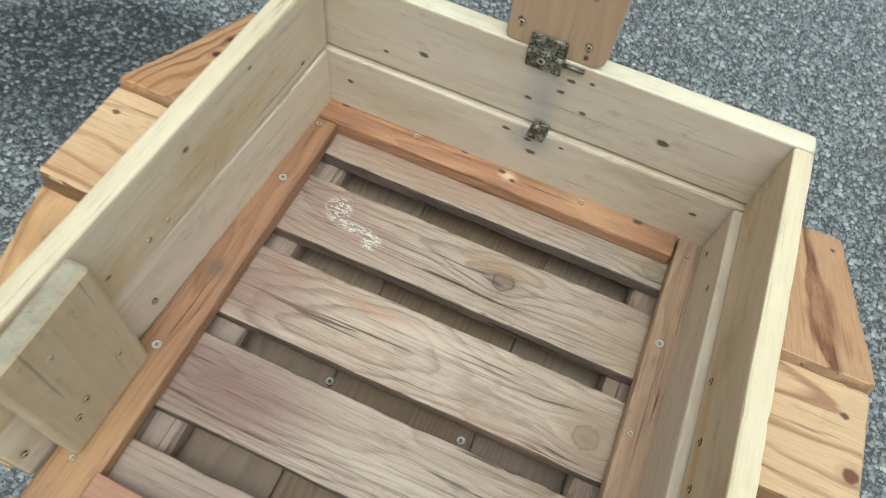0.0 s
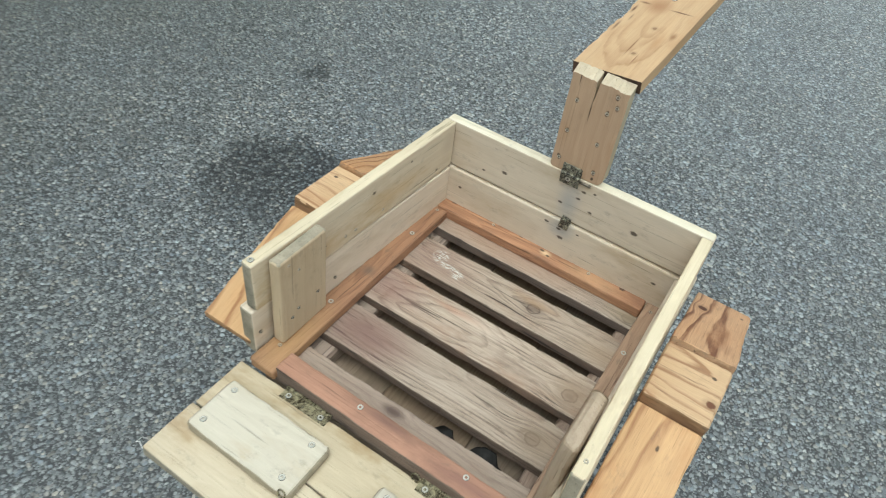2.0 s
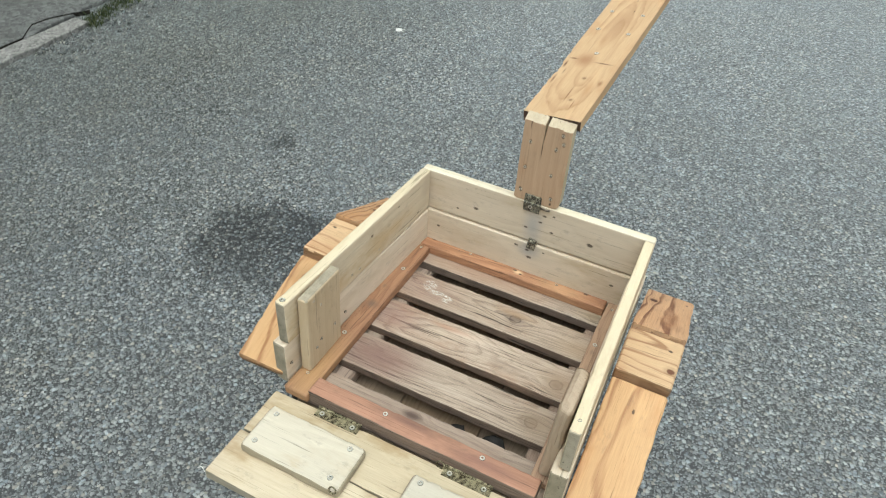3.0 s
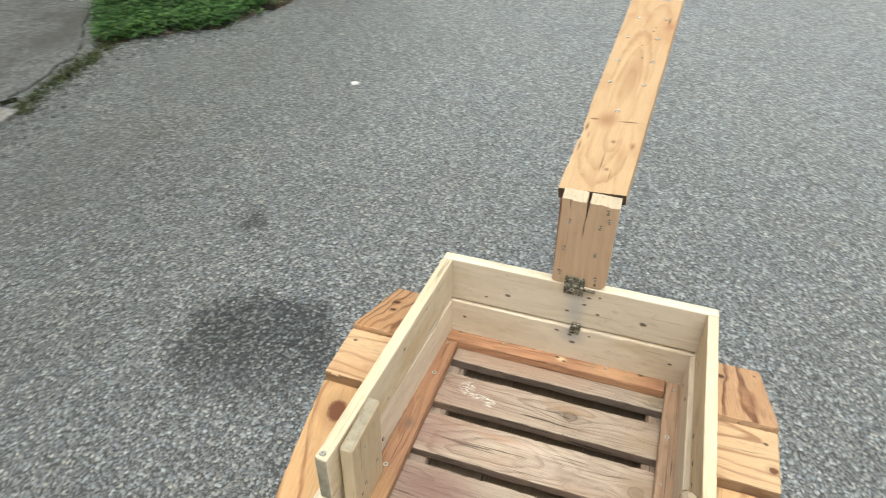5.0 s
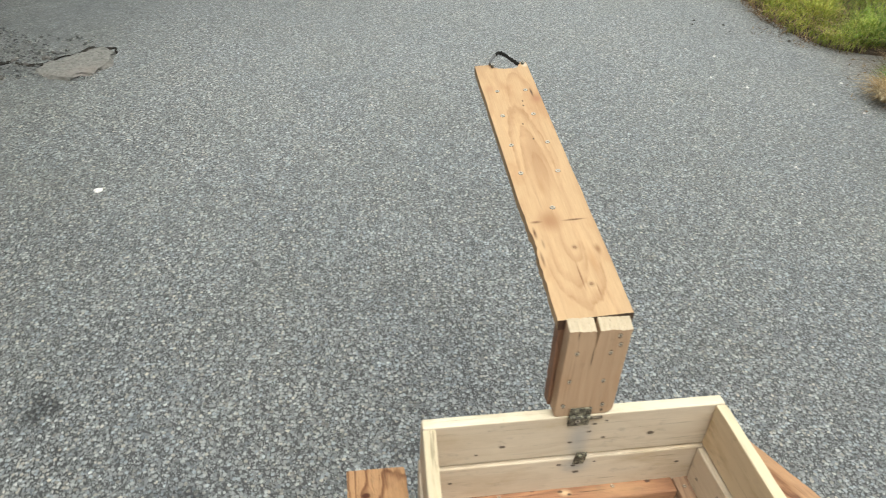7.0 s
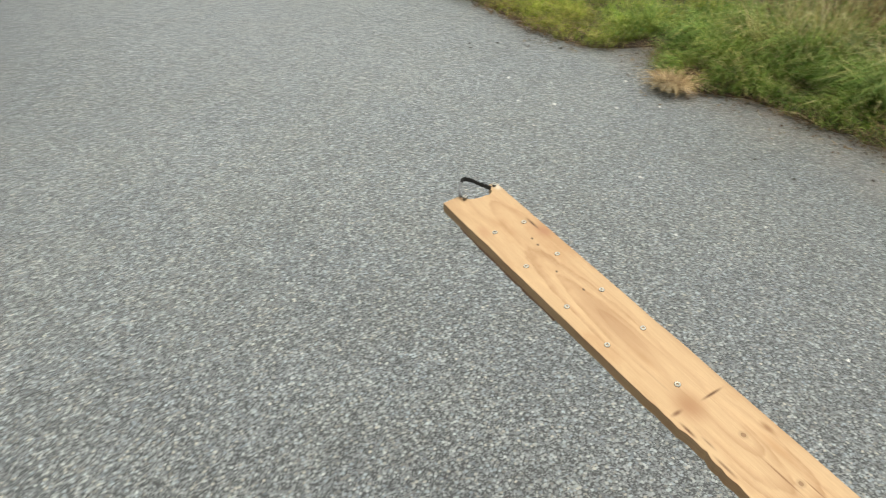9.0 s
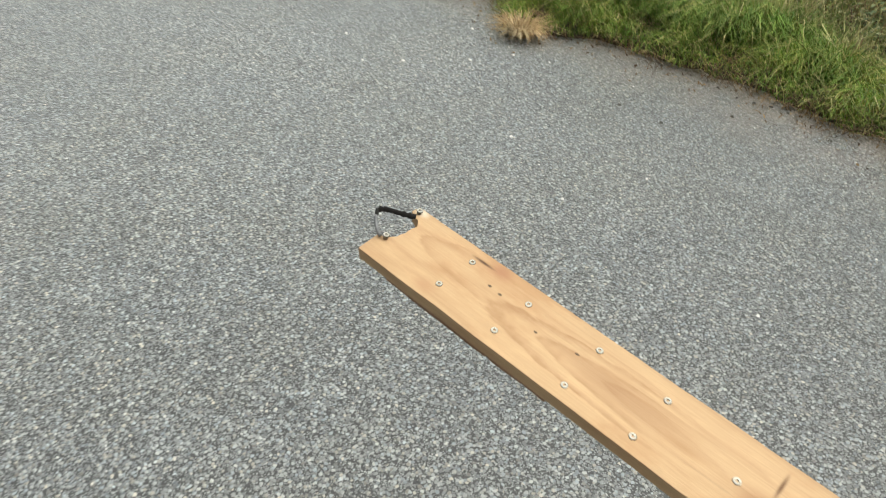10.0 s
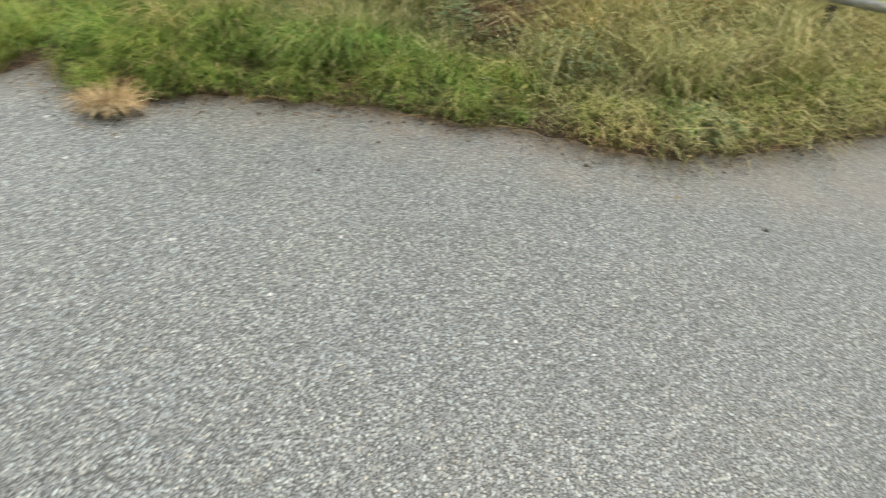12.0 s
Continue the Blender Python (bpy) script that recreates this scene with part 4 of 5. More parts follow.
# a crack whose dark strip also paints the shadow along the flat stone's back
CRACK_SHADE = [(-2.62, 3.56), (-2.5, 3.59), (-2.41, 3.565), (-2.3, 3.60), (-2.22, 3.575), (-2.15, 3.60), (-2.10, 3.69), (-2.03, 3.76), (-1.98, 3.845), (-1.88, 3.835), (-1.83, 3.76)]
laid("crack", ragged([(x, y - 0.006 - 0.014 * (k % 3)) for k, (x, y) in enumerate(CRACK_SHADE)] + [(x, y + 0.012) for x, y in reversed(CRACK_SHADE)], 0.03, 9, 0.012), -0.02, 0.004, shaded_soil,
     "dark crack in the asphalt with painted shadow behind a flat stone", "crack", 0.0, "structure")
PAVING_CRACK = [(-2.738, 1.10), (-2.752, 1.235), (-2.80, 1.29), (-2.848, 1.345), (-2.838, 1.42), (-2.817, 1.495), (-2.775, 1.615)]
laid("crack", ragged(PAVING_CRACK + [(x - 0.004, y + 0.002) for x, y in reversed(PAVING_CRACK)], 0.012, 11, 0.015), 0.0, 0.0205, shaded_soil, "dark crack across the concrete paving", "crack", 0.0, "structure")
q = RNG.uniform(0, 1, (1100, 2))
gravel("gravel", np.stack([-3.0 + 1.15 * q[:, 0], 3.42 + 0.9 * q[:, 1] * (1.15 - q[:, 0])], 1), 0.0065, road_mat, "loose crumbs of broken asphalt beside a step")
q = RNG.uniform(0, 1, 500)
gravel("gravel", np.stack([-2.86 + 0.5 * q + RNG.normal(0, 0.05, 500), 2.12 + 0.62 * q + RNG.normal(0, 0.04, 500)], 1), 0.009, road_mat, "loose crumbs of stone before a weed bed")
q = RNG.uniform(0, 1, (700, 2))
gravel("gravel", np.stack([-3.0 + 0.66 * q[:, 0], 2.98 + 0.07 * q[:, 0] + 0.22 * q[:, 1]], 1), 0.012, earth, "crumbled brown earth before broken rocks")
p = np.stack([RNG.uniform(-3.2, -2.4, 700), RNG.normal(3.24, 0.1, 700)], 1)
blades("moss", p, np.full(700, 0.02), 0.035, 0.005, 1.6, None, moss_leaf, "dark moss and short grass between broken rocks", "moss")
stone("white_pebble", -1.472, 2.375, 0.004, (0.019, 0.012, 0.008), 0.6, white_stone, "smooth white pebble lying on the asphalt")
step = laid("step", [(-2.91, 3.69), (-2.905, 4.3), (-2.885, 4.9), (-4.6, 5.4), (-4.9, 4.0), (-3.5, 3.74)], -0.02, 0.13, granite, "blue-grey granite step slab with a rough face", "step", 0.012)
for k in range(16):
    x, y = RNG.uniform(-2.9, -2.15), RNG.uniform(3.35, 4.1)
    tagged(stone("pebble", x, y, 0.003, tuple(RNG.uniform(0.012, 0.035, 2)) + (0.012,), k * 0.7, boulder, "small loose grey stone on the asphalt"), group="loose stones by the rocks")
y = RNG.uniform(0.2, 4.6, 36)
gravel("gravel", np.stack([edge_at(y) - 0.02 - 0.9 * RNG.uniform(0, 1, 36) ** 2.2, y], 1), 0.008, boulder, "few loose grey stones strewn beside the verge")
y = RNG.uniform(0.0, 4.4, 22)
gravel("gravel", np.stack([edge_at(y) - 0.05 - 1.5 * RNG.uniform(0, 1, 22), y], 1), 0.006, white_stone, "few pale stone chips strewn over the asphalt")
p, z = scatter(26, 0.3, 4.0, -0.5, -0.05, 0.6)
leaves("dead_leaf", [(a, b, 0.001) for a, b in p], 0.02, 0.004, 0.03, 1, thatch_blade, "small brown dead leaves lying on the asphalt", "leaves")

# ---- the cart ----
cart = new("cart")
cart.matrix_world = pose(0, 0.505, 0, -1.5, 0, 5.5)
tagged(cart, "small homemade wooden bicycle trailer, open tailgate, on asphalt", "cart")
UP, IN_E, IN_S = (0, 0, 1), (1, 0, 0), (0, -1, 0)


def edged(ob, material):
    """Gives a board's long narrow faces a material of their own: the fresh sawn edge."""
    ob.data.materials.append(material)
    for f in ob.data.polygons:
        if abs(f.normal.y) > 0.85:
            f.material_index = 1
    return ob


def sided(ob, material, limit=0.8):
    """Gives every face but the broad ones a material of its own."""
    ob.data.materials.append(material)
    slot = len(ob.data.materials) - 1
    for f in ob.data.polygons:
        if abs(f.normal.z) < limit:
            f.material_index = slot
    return ob


def ended(ob, material):
    """Gives a board's two end faces a material of their own."""
    ob.data.materials.append(material)
    slot = len(ob.data.materials) - 1
    for f in ob.data.polygons:
        if abs(f.normal.x) > 0.6:
            f.material_index = slot
    return ob


end_grain_and_shade = wood("end_grain_and_shade", **{**PINE, "light": (0.36, 0.31, 0.225), "dark": (0.2, 0.165, 0.11), "stain": (0.16, 0.15, 0.10), "stained": 0.9, "crack": 0.8})
# side and front walls: an upper and a lower board each
flecks_w = [(0.02, 0.02, 0.003), (-0.1, -0.02, 0.0025), (0.12, 0.03, 0.002), (0.2, -0.035, 0.0025)]
side_up = wood("side_board_upper", **OCHRE, spots=flecks_w, smears=[(0.08, -0.012, 0.13, 0.03, (0.58, 0.41, 0.21), 0.6), (-0.12, -0.03, 0.1, 0.03, (0.54, 0.36, 0.17), 0.6), (0.23, 0.01, 0.03, 0.05, (0.50, 0.41, 0.29), 0.6)])
wall_l = edged(plank("side_board", cart, side_up, (-0.2715, -0.273, 0.568), (-0.2435, 0.2255, 0.568), IN_E, 0.098, 0.021, "pale pine board with grey weathering"), side_rim)
wall_ll = plank("side_board", cart, pine, (-0.2805, -0.279, 0.4660), (-0.2445, 0.2225, 0.4660), IN_E, 0.098, 0.027)
wall_r = edged(plank("side_board", cart, wood("side_board_brown", **{**OCHRE, "light": (0.60, 0.48, 0.31), "stain": (0.40, 0.27, 0.125)}, smears=[(-0.04, -0.03, 0.16, 0.016, (0.52, 0.31, 0.11), 0.8), (-0.16, -0.02, 0.08, 0.02, (0.50, 0.30, 0.11), 0.7)]), (0.2625, -0.28, 0.568), (0.2535, 0.2255, 0.568), IN_E, 0.098, 0.0195), side_rim)
wall_rl = plank("side_board", cart, pine, (0.2585, -0.29, 0.4660), (0.2505, 0.2205, 0.4660), IN_E, 0.098, 0.030)
front_up = wood("front_board_upper", **CHALK, spots=[(-0.124, -0.012, 0.004), (0.024, 0.008, 0.0028), (0.136, -0.009, 0.005), (-0.007, -0.016, 0.0028), (0.05, 0.032, 0.0022),
                (0.051, -0.01, 0.003), (-0.167, -0.027, 0.0022), (0.03, 0.026, 0.003)], smears=[(0.008, -0.01, 0.035, 0.07, (0.34, 0.35, 0.36), 0.6)])
front_low = wood("front_board_lower", **CHALK, spots=[(-0.209, 0.012, 0.0028), (-0.02, 0.035, 0.003), (0.012, 0.012, 0.004), (0.2, 0.013, 0.003), (0.043, 0.036, 0.002), (0.006, 0.03, 0.003)],
                 smears=[(0.01, 0.03, 0.04, 0.035, (0.32, 0.33, 0.34), 0.6)])
edged(plank("front_board", cart, front_up, (-0.254, 0.236, 0.568), (0.2635, 0.236, 0.568), IN_S, 0.098, 0.021), rim_pine)
plank("front_board", cart, front_low, (-0.256, 0.2355, 0.4660), (0.266, 0.2355, 0.4660), IN_S, 0.098, 0.030)

for ob in (wall_l, wall_ll, wall_r, wall_rl):
    ended(ob, end_grain_and_shade)

# cleats inside the two side walls, at the tailgate
cleat_l = plank("cleat", cart, wood("tan_pine", **{**PINE, "light": (0.49, 0.385, 0.25), "dark": (0.37, 0.265, 0.155), "stain": (0.35, 0.25, 0.14)}), (-0.246, -0.196, 0.432), (-0.244, -0.193, 0.616), IN_E, 0.106, 0.021, r=0.005, chips=0.3)
plank("cleat", cart, wood("brown_pine", **{**PINE, "light": (0.50, 0.38, 0.26), "dark": (0.34, 0.23, 0.14)}), (0.231, -0.20, 0.434), (0.237, -0.196, 0.612), IN_E, 0.10, 0.024, r=0.009, rough=0.0016)

# darker copy of the slat wood for every face but the top
dark_side = wood("dark_side_wood", **{**AGED, "light": (0.21, 0.155, 0.12), "dark": (0.08, 0.055, 0.045)})
ended(cleat_l, end_grain_and_shade)
# floor: slats over two joists and a second, lower floor
slat_wood = {
    0: dict(knots=[(0.193, -0.012, 0.011)], smears=[(-0.08, 0.0, 0.3, 0.08, (0.40, 0.235, 0.145), 0.6), (0.19, 0.0, 0.07, 0.05, (0.44, 0.34, 0.21), 0.6)]),
    1: dict(knots=[(0.044, 0.006, 0.011)], smears=[(0.2, -0.01, 0.09, 0.05, (0.40, 0.29, 0.195), 0.5), (0.04, 0.02, 0.08, 0.015, (0.36, 0.24, 0.15), 0.6), (-0.16, 0.0, 0.13, 0.08, (0.27, 0.155, 0.13), 0.4), (-0.16, 0.012, 0.016, 0.016, (0.76, 0.77, 0.71), 2.0), (-0.135, -0.004, 0.03, 0.007, (0.76, 0.77, 0.71), 2.0), (-0.108, -0.012, 0.012, 0.011, (0.76, 0.77, 0.71), 2.0)]),
    2: dict(knots=[(0.18, -0.009, 0.012)], smears=[(0.18, -0.009, 0.012, 0.01, (0.10, 0.075, 0.06), 0.6), (0.2, 0.0, 0.08, 0.06, (0.39, 0.285, 0.195), 0.5), (-0.06, 0.025, 0.09, 0.012, (0.38, 0.21, 0.14), 0.6), (-0.19, 0.0, 0.12, 0.08, (0.22, 0.125, 0.105), 0.65), (0.0, 0.02, 0.1, 0.02, (0.60, 0.50, 0.41), 0.5)]),
    3: dict(knots=[(0.168, -0.004, 0.011)], smears=[(0.19, 0.0, 0.09, 0.06, (0.38, 0.28, 0.19), 0.5), (-0.16, 0.0, 0.15, 0.08, (0.20, 0.11, 0.095), 0.75), (0.02, -0.01, 0.12, 0.02, (0.60, 0.50, 0.41), 0.5)]),
    4: dict(knots=[(-0.03, 0.02, 0.009)], smears=[(0.0, 0.0, 0.5, 0.12, (0.25, 0.18, 0.14), 0.7), (-0.03, 0.02, 0.03, 0.012, (0.08, 0.05, 0.04), 0.9)]),
}
for k, (y0, y1) in enumerate(((0.158, 0.2245), (0.044, 0.125), (-0.07, 0.018), (-0.18, -0.095), (-0.288, -0.2145))):
    slat = plank("floor_slat", cart, wood("aged_slat", **AGED, **slat_wood[k]), (-0.243, (y0 + y1) / 2, 0.403), (0.247, (y0 + y1) / 2, 0.403), UP, y1 - y0, 0.02, "grey weathered wooden floor slat" if k == 0 else "", r=0.003, rough=0.0007, cuts=90, chips=1.3)
    slat.data.materials.append(dark_side)
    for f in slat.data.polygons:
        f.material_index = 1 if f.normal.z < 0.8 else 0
joist_wood = wood("joist_wood", **{**AGED, "light": (0.33, 0.25, 0.195), "dark": (0.18, 0.125, 0.095), "crack": 0.6})
for x in (-0.208, 0.208):
    plank("joist", cart, joist_wood, (x, -0.273, 0.374), (x, 0.21, 0.374), UP, 0.05, 0.038, r=0.012, rough=0.001)
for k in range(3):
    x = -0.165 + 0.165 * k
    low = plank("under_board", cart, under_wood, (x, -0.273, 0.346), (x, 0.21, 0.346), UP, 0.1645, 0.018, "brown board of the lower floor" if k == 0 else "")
    for sx in {0: (-0.084,), 1: (0.07,)}.get(k, ()):
        screw(low, (sx, -0.073, 0.3555), UP)

for y in (-0.281, 0.2185):
    plank("apron", cart, under_wood, (-0.245, y, 0.3635), (0.247, y, 0.3635), IN_S, 0.055, 0.014)
rail_l = plank("floor_rail", cart, wood("west_rail", **RUST, smears=[(-0.18, 0.0, 0.16, 0.06, (0.47, 0.30, 0.15), 0.55), (0.02, 0.0, 0.022, 0.02, (0.17, 0.12, 0.09), 0.8)]), (-0.236, -0.3, 0.4235), (-0.224, 0.1905, 0.4235), UP, 0.041, 0.02, "red-brown stained rail round the floor", taper=-0.018)
rail_b = plank("floor_rail", cart, wood("front_rail", **{**RUST, "light": (0.46, 0.25, 0.145)}, smears=[(0.018, 0.002, 0.018, 0.012, (0.66, 0.49, 0.31), 1.0), (0.12, 0.0, 0.1, 0.03, (0.55, 0.35, 0.2), 0.5)], spots=[(0.01, 0.005, 0.003), (0.025, -0.002, 0.0025), (-0.196, 0.012, 0.004), (0.175, 0.01, 0.004), (-0.04, 0.012, 0.0025)]), (-0.238, 0.2085, 0.4235), (0.207, 0.2085, 0.4235), UP, 0.034, 0.021)
rail_r = plank("floor_rail", cart, wood("east_rail", **{**RUST, "light": (0.40, 0.275, 0.19), "dark": (0.21, 0.13, 0.09), "stain": (0.24, 0.165, 0.12)}), (0.2275, -0.26, 0.4235), (0.2265, 0.222, 0.4235), UP, 0.036, 0.02)
sill = plank("sill", cart, wood("sill_wood", **{**RUST, "light": (0.40, 0.215, 0.14), "dark": (0.24, 0.12, 0.08), "contrast": 0.25, "crack": 0.5}, smears=[(-0.03, 0.012, 0.09, 0.015, (0.13, 0.07, 0.055), 0.7), (0.13, 0.0, 0.1, 0.02, (0.2, 0.1, 0.08), 0.6)]), (-0.214, -0.2735, 0.4215), (0.232, -0.2765, 0.4215), UP, 0.037, 0.033, "red-brown stained sill at the tailgate")
sided(sill, dark_side, 0.5)
for p in ((-0.226, 0.094), (-0.236, -0.132)):
    screw(rail_l, (*p, 0.4335), UP)
screw(rail_r, (0.22, 0.084, 0.4335), UP)
for p in ((-0.226, 0.18), (-0.24, -0.253)):
    screw(rail_l, (*p, 0.4335), UP, False)
for p in ((0.223, 0.2), (0.217, -0.02), (0.222, -0.1)):
    screw(rail_r, (*p, 0.4335), UP, False)
for x in (-0.116, 0.092):
    screw(rail_b, (x, 0.215, 0.434), UP, False)
for x in (-0.06, 0.13):
    screw(sill, (x - 0.004, -0.268, 0.438), UP)
for y, z in ((0.17, 0.492), (0.02, 0.535), (-0.075, 0.537), (-0.05, 0.535)):
    screw(wall_l if z > 0.52 else wall_ll, (-0.2335 - (0.2255 - y) * 0.056 - (0 if z > 0.52 else 0.001), y, z), (1, -0.056, 0), False)
for y, z in ((0.215, 0.465), (-0.268, 0.465), (-0.1, 0.455)):
    screw(wall_ll, (-0.2338 - (0.2255 - y) * 0.058, y, z), (1, -0.058, 0), False)
for y, z in ((0.132, 0.49), (0.014, 0.535), (-0.044, 0.54), (-0.084, 0.54), (0.193, 0.46)):
    screw(wall_r if z > 0.52 else wall_rl, (0.2525 - (y + 0.28) * 0.0178 if z > 0.52 else 0.2433 - (y + 0.29) * 0.0157, y, z), (-1, 0, 0), False)
for y, z in ((-0.205, 0.575), (-0.168, 0.60), (-0.225, 0.6), (-0.225, 0.48), (-0.165, 0.49), (-0.21, 0.49)):
    screw(cleat_l, (-0.2345, y, z), (1, 0, 0), False)
screw(wall_l, (-0.272, -0.262, 0.6173), UP)
screw(wall_r, (0.262, -0.255, 0.6173), UP, False)

# the tailgate, let down flat
pale_pine = wood("pale_pine", **{**PINE, "stained": 0.8, "light": (0.57, 0.52, 0.42), "dark": (0.42, 0.36, 0.27)})
gate_pine = wood("gate_pine", **{**PINE, "stained": 0.95, "stain": (0.36, 0.255, 0.135), "light": (0.55, 0.465, 0.325), "dark": (0.37, 0.28, 0.17)})
gate = plank("tailgate", cart, gate_pine, (-0.281, -0.3485, 0.3995), (0.272, -0.3485, 0.3995), UP, 0.097, 0.021, "pale pine tailgate let down flat on hinges")
sided(gate, end_grain_and_shade, 0.4)
low_gate = plank("board", gate, gate_pine, (-0.284, -0.4475, 0.3995), (0.274, -0.4475, 0.3995), UP, 0.096, 0.021)
sided(low_gate, end_grain_and_shade, 0.4)
for x0, x1 in ((-0.254, -0.058), (0.035, 0.231)):
    block = plank("cleat", gate, pale_pine, (x0, -0.39, 0.4205), (x1, -0.3905, 0.4205), UP, 0.093, 0.021, "pale pine block screwed to the tailgate", r=0.005, rough=0.001)
    # darker wood on the block's sides paints their shade
    sided(block, end_grain_and_shade)
    for u in (0.018, 0.171):
        for y in (-0.356, -0.418):
            screw(gate, (x0 + u, y, 0.4312), UP)


def hinge_mesh(width, leaf, thick=0.002):
    """One open leaf with screw heads, its knuckles along x."""
    bm = prism([(-width / 2, -leaf), (width / 2, -leaf), (width / 2, 0), (-width / 2, 0)], 0, thick, 0.0006, 1)
    n = 5
    for k in range(n):
        x0, x1 = -width / 2 + width * k / n + 0.0006, -width / 2 + width * (k + 1) / n - 0.0006
        m = Matrix.Translation(((x0 + x1) / 2, 0.001, 0.002)) @ Matrix.Rotation(radians(90), 4, "Y")
        bmesh.ops.create_cone(bm, cap_ends=True, segments=10, radius1=0.0036, radius2=0.0036, depth=x1 - x0, matrix=m)
    for x in (-0.36, 0.0, 0.36):
        bmesh.ops.create_cone(bm, cap_ends=True, segments=10, radius1=0.0042, radius2=0.003, depth=0.002, matrix=Matrix.Translation((width * x, -leaf * 0.55, thick + 0.0006)))
    return bm


for x in (-0.142, 0.116):
    h = part("hinge", hinge_mesh(0.09, 0.018), tarnished, gate, "old tarnished steel hinge", pose(x, -0.2965, 0.4102))
    for u in (-0.032, 0.032):
        screw(gate, (x + u, -0.3065, 0.4135), UP)
for x, y, z, r in ((-0.066, -0.437, 0.4335, 0.0065), (0.064, -0.301, 0.4165, 0.007)):
    eye = [(x + r * math.cos(a), y + 0.3 * r * math.sin(a), z + r * math.sin(a)) for a in [2 * math.pi * k / 16 for k in range(17)]]
    part("screw_eye", tube([(x, y, z - 0.012), (x, y, z - r - 0.001)] + eye[12:] + eye[1:12], 0.0014, 8), tarnished, gate, "small tarnished screw eye")
part("cord", tube([(-0.284, -0.494, 0.402), (-0.296, -0.489, 0.404), (-0.303, -0.492, 0.398), (-0.308, -0.478, 0.388), (-0.304, -0.468, 0.372)], 0.0006, 5), white_stone, gate, "thin frayed white cord")

# mudguards: three planks over each wheel
# darker cedar that paints the shade on plank ends above the gaps
shaded_guard_end = wood("shaded_guard_end", **{**CEDAR, "light": (0.30, 0.18, 0.095), "dark": (0.15, 0.075, 0.035), "crack": 0.9})
for s, finish in ((-1, 0), (1, 1)):
    x = s * 0.327
    tones = ({**CEDAR, "light": (0.52, 0.31, 0.165), "dark": (0.17, 0.07, 0.033), "ring": 0.012 if s < 0 else 0.019, "contrast": 1.2 if s < 0 else 1.7, "bump": 0.9, "thin": 0.6}, {**CEDAR, "light": (0.64, 0.44, 0.25), "ring": 0.019, "contrast": 1.2, "thin": 0.66}, {**CEDAR, "light": (0.54, 0.345, 0.18), "dark": (0.30, 0.155, 0.075), "ring": 0.022, "contrast": 1.1, "thin": 0.64})
    guard_wood = [wood("guard_wood", **tone, knotty=0.95, knots=k, spots=sp) for tone, (k, sp) in zip(tones, (
        (([(0.035, 0.02, 0.007), (-0.01, 0.012, 0.006)], []) if s < 0 else ([(0.05, 0.03, 0.008)], [(0.09, -0.035, 0.003)])),
        (([], [(-0.03, 0.03, 0.003)]) if s < 0 else ([(0.04, -0.02, 0.006)], [(0.03, 0.03, 0.003)])),
        (([(0.07, 0.004, 0.017)], []) if s < 0 else ([], [(0.07, -0.004, 0.003)]))))]
    guard = plank("mudguard", cart, guard_wood[1], (x - 0.05, -0.002, 0.531), (x + 0.05, -0.002, 0.531), (0, 0.03, 1), 0.121, 0.026, "orange-brown planks forming a mudguard", r=0.004, rough=0.0014)
    sided(guard, shaded_guard_end, 0.5)
    f0, f1 = Vector((0, 0.289, 0.450)), Vector((0, 0.061, 0.551))
    b0, b1 = Vector((0, -0.066, 0.531)), Vector((0, -0.285, 0.441))
    for q0, q1, mat in ((f0, f1, guard_wood[0]), (b0, b1, guard_wood[2])):
        d = (q1 - q0).normalized()
        up = Vector((0, d.z, -d.y)) if d.y > 0 else Vector((0, -d.z, d.y))
        up = up if up.z > 0 else -up
        c = (q0 + q1) / 2 - up * 0.013
        bm = board_mesh((q1 - q0).length, 0.1, 0.026, 0.004, 0.0014, x * 9 + q0.y)
        ended(part("plank", bm, mat, guard, "", axes(Vector((x, c.y, c.z)), q1 - q0 if d.y > 0 else q0 - q1, up)), shaded_guard_end)

# wheels, almost hidden under the mudguards
for s in (-1, 1):
    ring = [(0.183 + 0.019 * math.cos(a), 0.019 * math.sin(a)) for a in [2 * math.pi * k / 10 for k in range(10)]]
    wheel = part("wheel", lathe(ring, 40), rubber, cart, "black rubber tyre on a steel rim", pose(s * 0.325, 0, 0.202))
    part("rim", lathe([(0.17, -0.012), (0.17, 0.012), (0.156, 0.009), (0.156, -0.009)], 40), steel, wheel, "", PLACE[wheel])
    for k in range(16):
        a = 2 * math.pi * k / 16
        part("spoke", tube([(0.012 * (-1) ** k, 0.02 * math.cos(a + 0.3), 0.02 * math.sin(a + 0.3)), (0, 0.158 * math.cos(a), 0.158 * math.sin(a))], 0.0012, 5), steel, wheel, "", PLACE[wheel])
    part("hub", lathe([(0.02, -0.025), (0.02, 0.025), (0.006, 0.03), (0.006, -0.03)], 16), steel, wheel, "", PLACE[wheel])
part("axle", tube([(-0.36, 0, 0.202), (0.36, 0, 0.202)], 0.008, 12), steel, cart)
for x in (-0.23, 0.23):
    plank("axle_block", cart, under_wood, (x, -0.05, 0.27), (x, 0.05, 0.27), UP, 0.05, 0.134)

# the towing arm: an upright on the front wall and a long plank with a notched end
HEADS = ((-0.021, 0.758), (-0.024, 0.698), (0.032, 0.695), (0.033, 0.756), (0.046, 0.772), (0.042, 0.79), (-0.026, 0.642), (0.040, 0.64))


